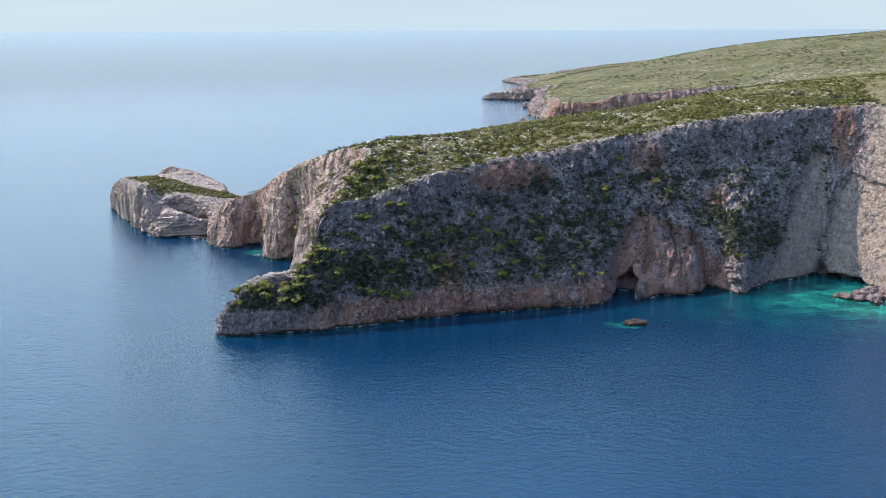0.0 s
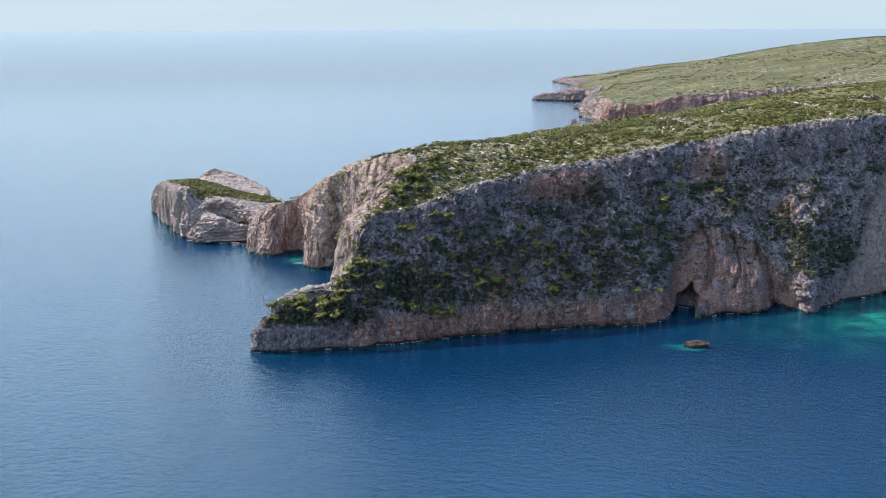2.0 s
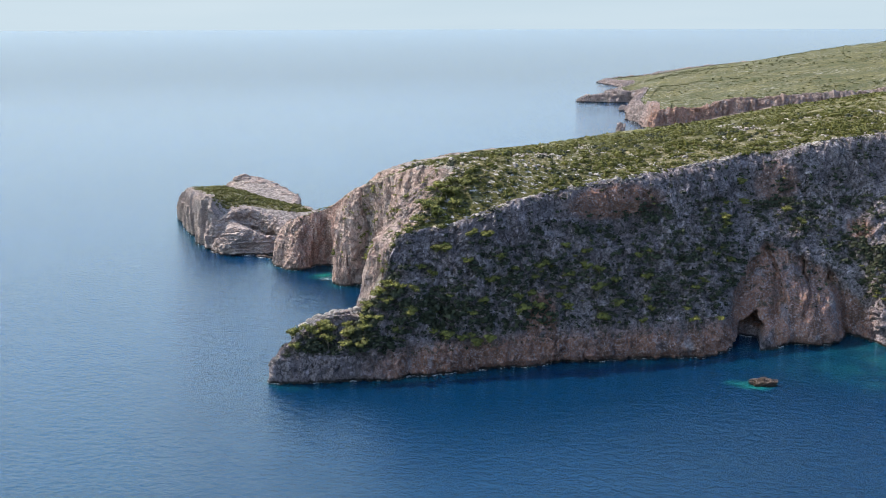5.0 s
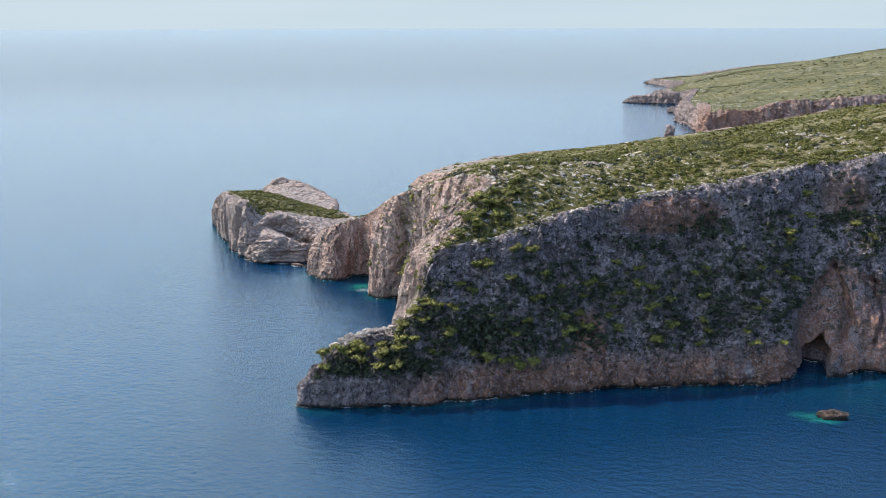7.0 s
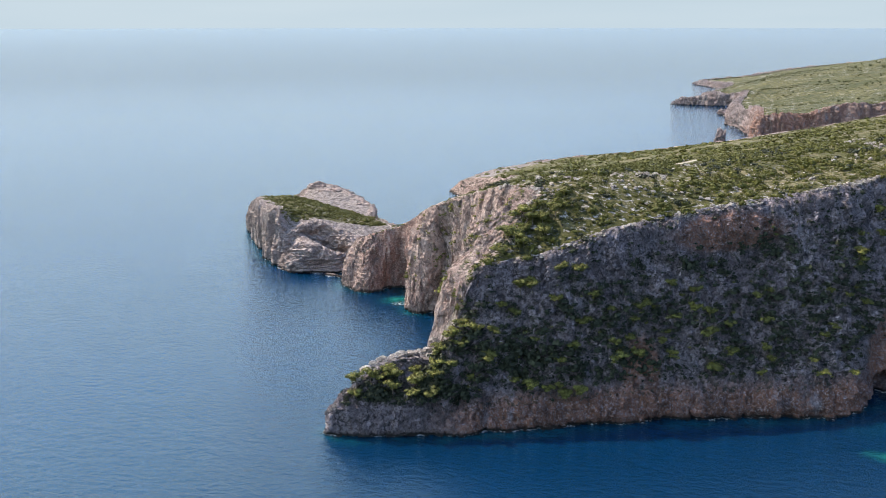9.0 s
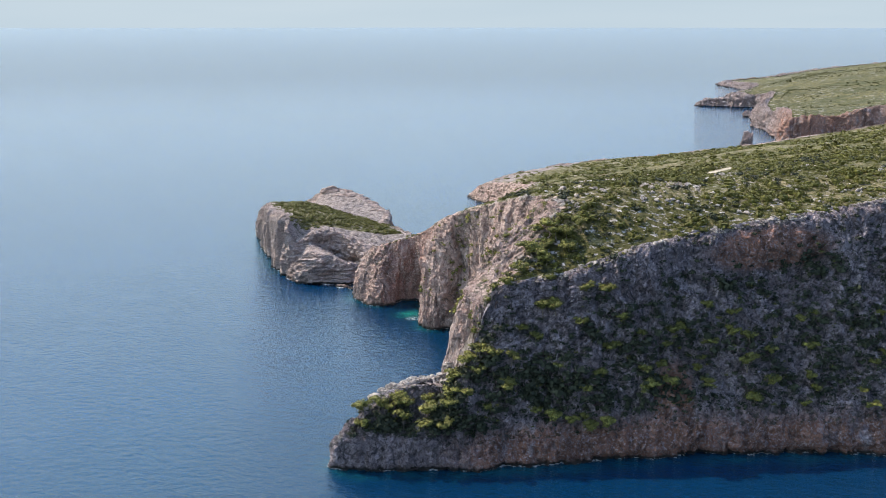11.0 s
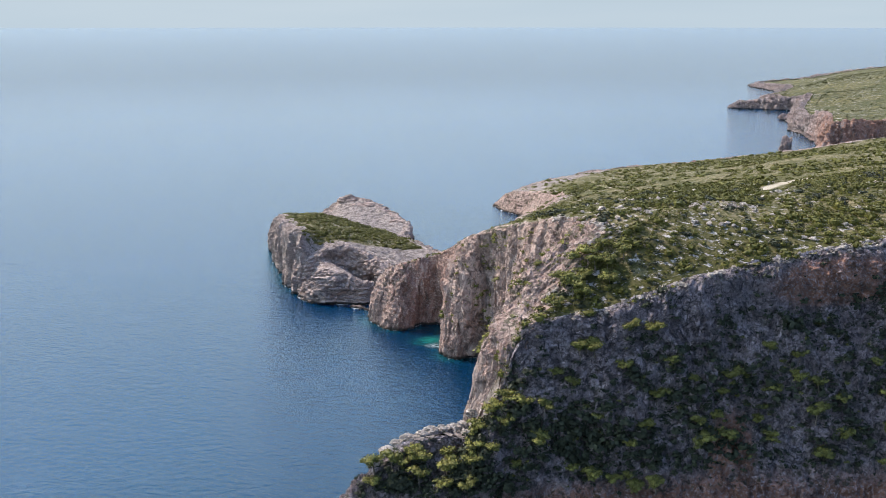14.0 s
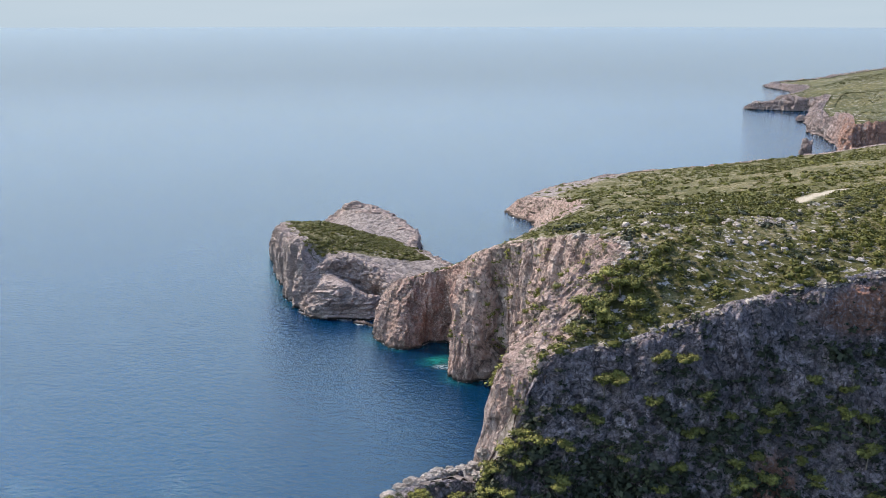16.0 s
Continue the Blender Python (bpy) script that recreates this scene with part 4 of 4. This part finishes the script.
def strew(poly, count, low, high, density, heights, power=2.0):
    """Places on open ground, thicker where density is high, with a size for each."""
    poly = np.asarray(poly)
    lo, hi = poly.min(0), poly.max(0)
    xy = rng.uniform(lo, hi, (count, 2))
    keep = inside(poly, xy[:, 0], xy[:, 1])
    xy = xy[keep]
    p = np.column_stack([xy, heights(xy[:, 0], xy[:, 1])])
    thick = density(p) * smooth(distance_to(TRACK, p[:, 0], p[:, 1] + 3.0, False), 6.0, 8.0)
    keep = rng.uniform(0, 1, len(p)) < thick
    p, thick = p[keep], thick[keep]
    p[:, 2] += rise(p) - 0.35
    return p, low + (high - low) * rng.uniform(0, 1, len(p)) ** power * (0.6 + 0.4 * thick)


BUSHES = [bush_shape(52, 0.19, 0.75, (BOX_V, BOX_F)) for _ in range(8)]
BUSHES_MID = [bush_shape(19, 0.36, 0.75, (BOX_V, BOX_F)) for _ in range(5)]
BUSHES_FAR = [bush_shape(12, 0.42, 0.75, (BOX_V, BOX_F)) for _ in range(4)]


def thicket(p):
    return np.clip(0.48 + 1.5 * fbm(p * (1, 1, 0), 26, 3) + 0.5 * fbm(p * (1, 1, 0), 7, 2), 0.04, 1)


rim_poly = [(x, y) for x, y in headland.rim_line[::6]]
near_poly = [q for q in rim_poly if q[1] < 590] + [(-40, 590), (260, 590), (260, 470)]
p, s = strew([(x, y) for x, y in rim_poly if y < 560 and x > -56] + [(-70, 560), (230, 560), (215, 486)], 17500, 0.6, 2.5, thicket, land)
v, f = spread_shapes(BUSHES, p, s, rng.uniform(0.6, 1.1, len(p)))
tagged(mesh_object("scrub", v, f, LEAF_SCRUB, None, False), "dense green maquis scrub on rocky ground", "scrub", kind="stuff")
p, s = strew([(x, y) for x, y in rim_poly if y < 600 and x > -56] + [(-66, 600), (250, 600), (215, 486)], 18000, 0.3, 1.05,
             lambda q: np.clip(0.62 - 0.8 * fbm(q * (1, 1, 0) + 40, 13, 3), 0.1, 1), land)
v, f = spread_shapes([bush_shape(11, 0.42, 0.7, (BOX_V, BOX_F)) for _ in range(5)], p, s, rng.uniform(0.5, 0.9, len(p)))
tagged(mesh_object("scrub", v, f, LEAF_SCRUB, None, False), "low olive cushions of herbs between the bushes", "scrub", kind="stuff")
p, s = strew([(x, y) for x, y in rim_poly if y < 560 and x > -56] + [(-70, 560), (230, 560), (215, 486)], 4200, 1.0, 2.6,
             lambda q: np.clip(0.1 + 1.8 * fbm(q * (1, 1, 0) + 90, 20, 3), 0, 1), land)
v, f = spread_shapes(BUSHES, p, s, rng.uniform(0.6, 1.0, len(p)))
tagged(mesh_object("scrub", v, f, LEAF_SHADE_DARK, None, False), "dark evergreen bushes on the headland top", "scrub", kind="stuff")

p, s = strew([(-70, 556), (-62, 612), (-68, 670), (-84, 735), (-104, 798), (-112, 820), (-90, 905), (5, 1000), (170, 1052), (440, 1100), (440, 560)],
             14000, 0.9, 2.9, lambda q: np.clip(0.5 + 1.6 * fbm(q * (1, 1, 0), 45, 3), 0.05, 1), land)
v, f = spread_shapes(BUSHES_MID, p, s, rng.uniform(0.45, 0.8, len(p)))
tagged(mesh_object("scrub", v, f, LEAF_SCRUB, None, False), "low green scrub on the slope falling to the sea", "scrub", kind="stuff")

p, s = strew([(140, 1160), (480, 1165), (900, 1500), (1100, 2300), (300, 2200), (190, 1850), (160, 1500)], 16000, 1.2, 3.6,
             lambda q: np.clip(0.35 + 1.3 * fbm(q * (1, 1, 0), 140, 3), 0.03, 1), far_land)
v, f = spread_shapes(BUSHES_FAR, p, s, rng.uniform(0.35, 0.6, len(p)))
tagged(mesh_object("scrub", v, f, LEAF_FAR, None, False), "scattered green scrub on distant hills", "scrub", kind="stuff")

p, s = strew([(-56, 474), (-66, 488), (-79, 505), (-96, 529), (-120, 547), (-106, 551), (-76, 570), (-66, 606), (-58, 600)], 2600, 0.3, 1.3,
             lambda q: np.clip(0.6 + 0.9 * fbm(q * (1, 1, 0), 9, 3), 0.1, 1), land)
v, f = spread_shapes(BUSHES_MID, p, s, rng.uniform(0.5, 0.9, len(p)))
tagged(mesh_object("scrub", v, f, LEAF_SCRUB, None, False), "low green scrub along the rim of the western cliff", "scrub", kind="stuff")

p, s = strew([(-50, 404), (-40, 408), (-22, 414), (-6, 424), (-18, 432), (-34, 436), (-44, 418)], 520, 0.4, 1.3,
             lambda q: np.clip(0.6 + 1.2 * fbm(q * (1, 1, 0), 7, 2), 0.1, 1), land)
p[:, 2] += 0.3
v, f = spread_shapes(BUSHES, p, s, rng.uniform(0.6, 0.9, len(p)))
tagged(mesh_object("scrub", v, f, LEAF_SHADE_DARK, None, False), "dark bushes on the narrow end of the ridge", "scrub", kind="stuff")

p, s = strew([(-208, 638), (-190, 606), (-177, 587), (-171, 582), (-160, 589), (-124, 612), (-138, 638), (-160, 674), (-206, 690)], 4200, 0.5, 2.0,
             lambda q: np.clip(0.75 + 1.0 * fbm(q * (1, 1, 0), 18, 3), 0.05, 1)
             * smooth(q[:, 1] - 585 - 0.75 * (q[:, 0] + 170) + 5 * fbm(q, 9, 2), -2, 5), isle)
v, f = spread_shapes(BUSHES, p, s, rng.uniform(0.6, 0.9, len(p)))
tagged(mesh_object("scrub", v, f, LEAF_SCRUB, None, False), "dense green scrub on top of the island", "scrub", kind="stuff")


def cling(cliff, count, stations, share, low, high, density):
    """Places of bushes that cling to a cliff face."""
    t, v = rng.uniform(*stations, count), rng.uniform(*share, count)
    i = np.clip(np.searchsorted(cliff.stations, t), 0, len(cliff.stations) - 1)
    j = (cliff.under + v * (cliff.rows - 1)).astype(int)
    p = cliff.g[i, j].copy()
    thick = density(p, v, t)
    keep = rng.uniform(0, 1, count) < thick
    p = p[keep]
    p[:, 2] -= 0.2
    return p, low + (high - low) * rng.uniform(0, 1, len(p)) ** 2.2 * (0.5 + 0.5 * thick[keep])


def shaded_cover(q, v, t):
    """Shrubs thick on the ledges of the slope, none on bare slabs, niche and foot."""
    bare = np.maximum.reduce([cut(q[:, 0], q[:, 2], o, 1.0) for o in (NICHE, SLAB_WEST, SLAB_EAST)]) * (t < 12)
    under = cut(q[:, 0], q[:, 2], ARCH, 1.0) * (t < 12)
    grove = smooth(np.hypot((q[:, 0] - 140) / 24, (q[:, 2] - 27) / 15) + 0.5 * fbm(q, 12, 2), 1.1, 0.7) * (t < 9)
    band = 0.25 + 0.12 * smooth(t, 10, 12) + 1.5 * fbm(q, 10, 3) + 0.35 * smooth(v, 0.8, 0.3) * smooth(t, 9, 12) + 0.5 * grove + 0.10 * smooth(t, 7.5, 9) * smooth(t, 14.5, 12.5) * smooth(v, 0.35, 0.55)
    band *= (1 - 0.85 * smooth(v, 0.74, 0.9) * smooth(t, 11, 13)) * (1 - 0.5 * smooth(v, 0.75, 0.92) * smooth(t, 12, 11))
    foot = np.where(t < 9, smooth(q[:, 2], 10, 16), np.where(t < 17.5, smooth(v, 0.16, 0.26), smooth(q[:, 2], 9.0, 11.5)))
    return np.clip(band, 0, 1) * foot * (1 - 0.4 * smooth(t, 18, 19)) * (1 - 0.7 * smooth(t, 20.8, 21.6)) * (1 - 0.95 * bare) * (1 - 0.8 * under) * smooth(t, 3.4, 4.2)


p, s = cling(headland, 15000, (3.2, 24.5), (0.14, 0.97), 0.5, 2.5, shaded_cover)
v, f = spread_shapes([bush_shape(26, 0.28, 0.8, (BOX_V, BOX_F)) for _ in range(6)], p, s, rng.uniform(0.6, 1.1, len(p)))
tagged(mesh_object("scrub", v, f, LEAF_SHADE_DARK, None, False), "shrubs clinging to the cliff slope, darkened by shade in their colour", "scrub", kind="stuff")
p, s = cling(headland, 1700, (4.5, 24.5), (0.16, 0.9), 0.5, 1.7, lambda q, v, t: 0.55 * shaded_cover(q, v, t))
v, f = spread_shapes(BUSHES, p, s, rng.uniform(0.5, 0.9, len(p)))
tagged(mesh_object("scrub", v, f, LEAF_PINE, None, False), "light green young pines and broom on the cliff slope", "scrub", kind="stuff")
p, s = cling(headland, 3200, (26, 36), (0.25, 0.97), 0.35, 1.9, lambda q, v, t: np.clip(0.05 + 1.6 * fbm(q, 9, 3), 0, 1))
q, k = cling(prow, 260, (0, 9), (0.55, 1.0), 0.3, 1.3, lambda q, v, t: np.clip(0.15 + 1.6 * fbm(q, 5, 2), 0, 1))
p, s = np.vstack([p, q]), np.r_[s, k]
v, f = spread_shapes(BUSHES, p, s, rng.uniform(0.6, 1.1, len(p)))
tagged(mesh_object("scrub", v, f, LEAF_PINE, None, False), "light green shrubs in cracks of the sunlit cliff", "scrub", kind="stuff")


# ---- loose limestone along the rims and on the open ground ----
def stone_shape():
    v = BALL_V * (0.75 + 0.5 * fbm(BALL_V + rng.uniform(0, 90), 0.8, 2) + 0.22 * blocks(BALL_V + rng.uniform(0, 90), 0.6))[:, None]
    return v * (1, rng.uniform(0.6, 1), rng.uniform(0.35, 0.65)), BALL_F


STONES = [stone_shape() for _ in range(8)]
k = rng.uniform(4, 31, 5200)
k = k[(k < 17.3) | (k > 27)]
i = np.clip(np.searchsorted(headland.stations, k), 0, len(headland.stations) - 1)
j = headland.under + headland.rows - 1 + rng.integers(-1, 5, len(i))
rims = headland.g[i, np.clip(j, 0, headland.g.shape[1] - 1)]
rims = rims[rng.uniform(0, 1, len(rims)) < np.clip(0.35 + 2.0 * fbm(rims, 8, 2), 0.05, 1)]
p, s = strew([(x, y) for x, y in rim_poly if y < 560 and x > -56] + [(-70, 560), (230, 560), (215, 486)], 12000, 0.35, 1.7,
             lambda q: np.clip(-0.16 + 2.4 * fbm(q * (1, 1, 0) + 40, 13, 3), 0, 1), land)
p[:, 2] += 0.4
p, s = np.vstack([p, rims]), np.r_[s, 0.25 + 1.0 * rng.uniform(0, 1, len(rims)) ** 2]
v, f = spread_shapes(STONES, p, s)
tagged(mesh_object("limestone_outcrops", v, f, PALE_STONE, {"warm": np.zeros(len(v)), "green": np.zeros(len(v)), "pale": np.zeros(len(v))}, False),
       "pale broken limestone outcrops among the scrub", "rocks", kind="stuff")


# ---- pines ----
def limb_mesh(points, radii, sides=6):
    p = np.asarray(points, float)
    a = np.linspace(0, 2 * math.pi, sides + 1)[:-1]
    rings = [q + r * np.stack([np.cos(a), np.sin(a), 0 * a], 1) for q, r in zip(p, radii)]
    i = np.arange(len(p) - 1)[:, None] * sides
    j = np.arange(sides)[None, :]
    k = (j + 1) % sides
    return np.vstack(rings), np.stack([i + j, i + k, i + sides + k, i + sides + j], -1).reshape(-1, 4)


def make_pine(height, width, label):
    """A wind-bent Aleppo pine: leaning trunk, spreading limbs, flat tufts of needles."""
    base = tagged(new("pine_tree"), label, "tree", "pines on the cliff")
    lean = rng.normal(0, 0.12, 2)
    ks = np.linspace(0, 1, 6)
    spine = np.column_stack([lean[0] * height * ks**1.5, lean[1] * height * ks**1.5, height * 0.8 * ks - 0.5])
    v, f = limb_mesh(spine, 0.035 * height * (1 - 0.75 * ks))
    part("trunk", mesh_object("trunk", v, f, BARK), base, "grey-brown bark")
    verts, faces, count = [], [], 0
    for n in range(6):
        a, k = n * 2.4 + rng.uniform(-0.5, 0.5), rng.uniform(0.45, 0.95)
        root = np.array([np.interp(k, ks, spine[:, c]) for c in range(3)])
        reach = width * rng.uniform(0.45, 0.85) * (1.25 - 0.6 * k)
        tip = root + np.array([reach * math.cos(a), reach * math.sin(a), height * rng.uniform(0.06, 0.2)])
        bend = (root + tip) / 2 - np.array([0, 0, 0.04 * height])
        v, f = limb_mesh([root, bend, tip], [0.012 * height, 0.008 * height, 0.003 * height], 4)
        part("limb", mesh_object("limb", v, f, BARK), base)
        for c, size in ((tip, 1.0), (bend, 0.75), (tip + rng.normal(0, 0.22 * width, 3) * (1, 1, 0.3), 0.8)):
            r = width * 0.34 * size * rng.uniform(0.8, 1.25)
            core = BALL_V * (0.62 + 0.4 * fbm(BALL_V + rng.uniform(0, 90), 0.8, 2))[:, None] * (r, r, 0.6 * r) + c
            verts.append(core), faces.append(BALL_F + count)
            count += len(core)
            d = rng.normal(size=(48, 3))
            d[:, 2] = np.abs(d[:, 2]) - 0.2
            d /= np.linalg.norm(d, axis=1)[:, None]
            v, f = sprays(c + d * (r, r, 0.72 * r) * rng.uniform(0.75, 1.2, 48)[:, None], d + (0, 0, 0.5), 0.13 + 0.075 * r, 0.6)
            verts.append(v), faces.append(f + count)
            count += len(v)
    part("crown", mesh_object("crown", np.vstack(verts), np.vstack(faces), LEAF_PINE, None, False), base, "flat tufts of green needles")
    return base


PINES = [make_pine(h, w, text) for h, w, text in ((5.0, 2.6, "wind-bent green pine on the cliff slope"), (4.2, 3.0, "low spreading green pine on the cliff slope"),
                                                   (6.0, 2.6, "green pine with layered tufts on the cliff slope"), (3.4, 2.4, "small bushy green pine on the cliff slope"))]
used = [False] * len(PINES)


def plant(place, size):
    k = int(rng.integers(0, len(PINES)))
    m = Matrix.LocRotScale(Vector(place), Euler((rng.normal(0, 0.06), rng.normal(0, 0.06), rng.uniform(0, 6.28))), None)
    if not used[k]:
        used[k] = True
        PINES[k].scale = (size,) * 3
        PINES[k].matrix_basis = m @ Matrix.Scale(size, 4)
        return PINES[k]
    PINES[k].scale, keep = (size,) * 3, PINES[k].scale.copy()
    made = copy_thing(PINES[k], m)
    PINES[k].scale = keep
    return made


# (station, share of the height, size) along the face
EAST_PINES = [(5.9, 0.19), (6.1, 0.20), (6.3, 0.22), (6.5, 0.19), (8.2, 0.57), (8.6, 0.66), (10.0, 0.71), (10.1, 0.82), (10.4, 0.43), (10.4, 0.58),
              (10.6, 0.61), (10.6, 0.75), (10.7, 0.64), (10.8, 0.16), (10.8, 0.48), (11.2, 0.37), (11.3, 0.52), (11.5, 0.34), (11.6, 0.17), (11.8, 0.24)]
MIDDLE_PINES = [(12.4, 0.25), (12.5, 0.19), (12.5, 0.30), (12.5, 0.42), (12.5, 0.56), (12.7, 0.53), (12.9, 0.28), (13.0, 0.42), (13.1, 0.22), (13.3, 0.36),
                (13.3, 0.46), (13.5, 0.49), (13.6, 0.59), (13.7, 0.29), (13.8, 0.47), (13.9, 0.36), (13.9, 0.42), (14.0, 0.63), (14.1, 0.54), (14.2, 0.30),
                (14.3, 0.35), (14.3, 0.52), (14.4, 0.38), (14.4, 0.48), (14.5, 0.30), (14.6, 0.37), (14.8, 0.15), (14.8, 0.55)]
WEST_PINES = [(15.0, 0.15), (15.2, 0.20), (15.2, 0.39), (15.2, 0.49), (15.2, 0.63), (15.4, 0.19), (15.4, 0.33), (15.7, 0.20), (15.8, 0.80), (16.0, 0.44),
              (16.0, 0.67), (16.1, 0.26), (16.2, 0.82), (16.3, 0.37), (16.7, 0.77), (16.8, 0.63), (16.9, 0.81), (17.0, 0.38), (17.0, 0.79), (17.1, 0.30),
              (17.1, 0.54), (17.2, 0.72), (17.4, 0.55), (17.6, 0.51), (17.7, 0.39), (17.7, 0.62)]
SPUR_PINES = [(18.1, 0.25), (18.1, 0.37), (18.1, 0.47), (18.1, 0.69), (18.3, 0.56), (18.3, 0.76), (18.5, 0.70), (18.7, 0.37), (18.7, 0.48), (18.7, 0.76),
              (19.6, 0.52), (19.9, 0.70), (20.3, 0.81), (21.0, 0.56), (21.2, 0.80), (19.2, 0.62), (20.4, 0.66), (19.5, 0.8), (20.7, 0.74)]
TOP_PINES = [(-33, 421), (-30, 422), (-35, 413), (-29, 418), (-38, 413), (-40, 416), (-36, 419), (-42, 409), (-32, 427), (-26, 424), (-37, 423)]
for spots, small, large in ((EAST_PINES, 0.6, 1.1), (MIDDLE_PINES, 0.65, 1.15), (WEST_PINES, 0.65, 1.15), (SPUR_PINES, 0.85, 1.3)):
    for station, share in spots:
        where, _ = headland.at(station, share)
        plant(where, rng.uniform(small, large))
for x, y in TOP_PINES:
    spot = np.array([[x, y, float(land(x, y))]])
    plant((x, y, spot[0, 2] + float(rise(spot)[0]) - 0.4), rng.uniform(1.0, 1.4))
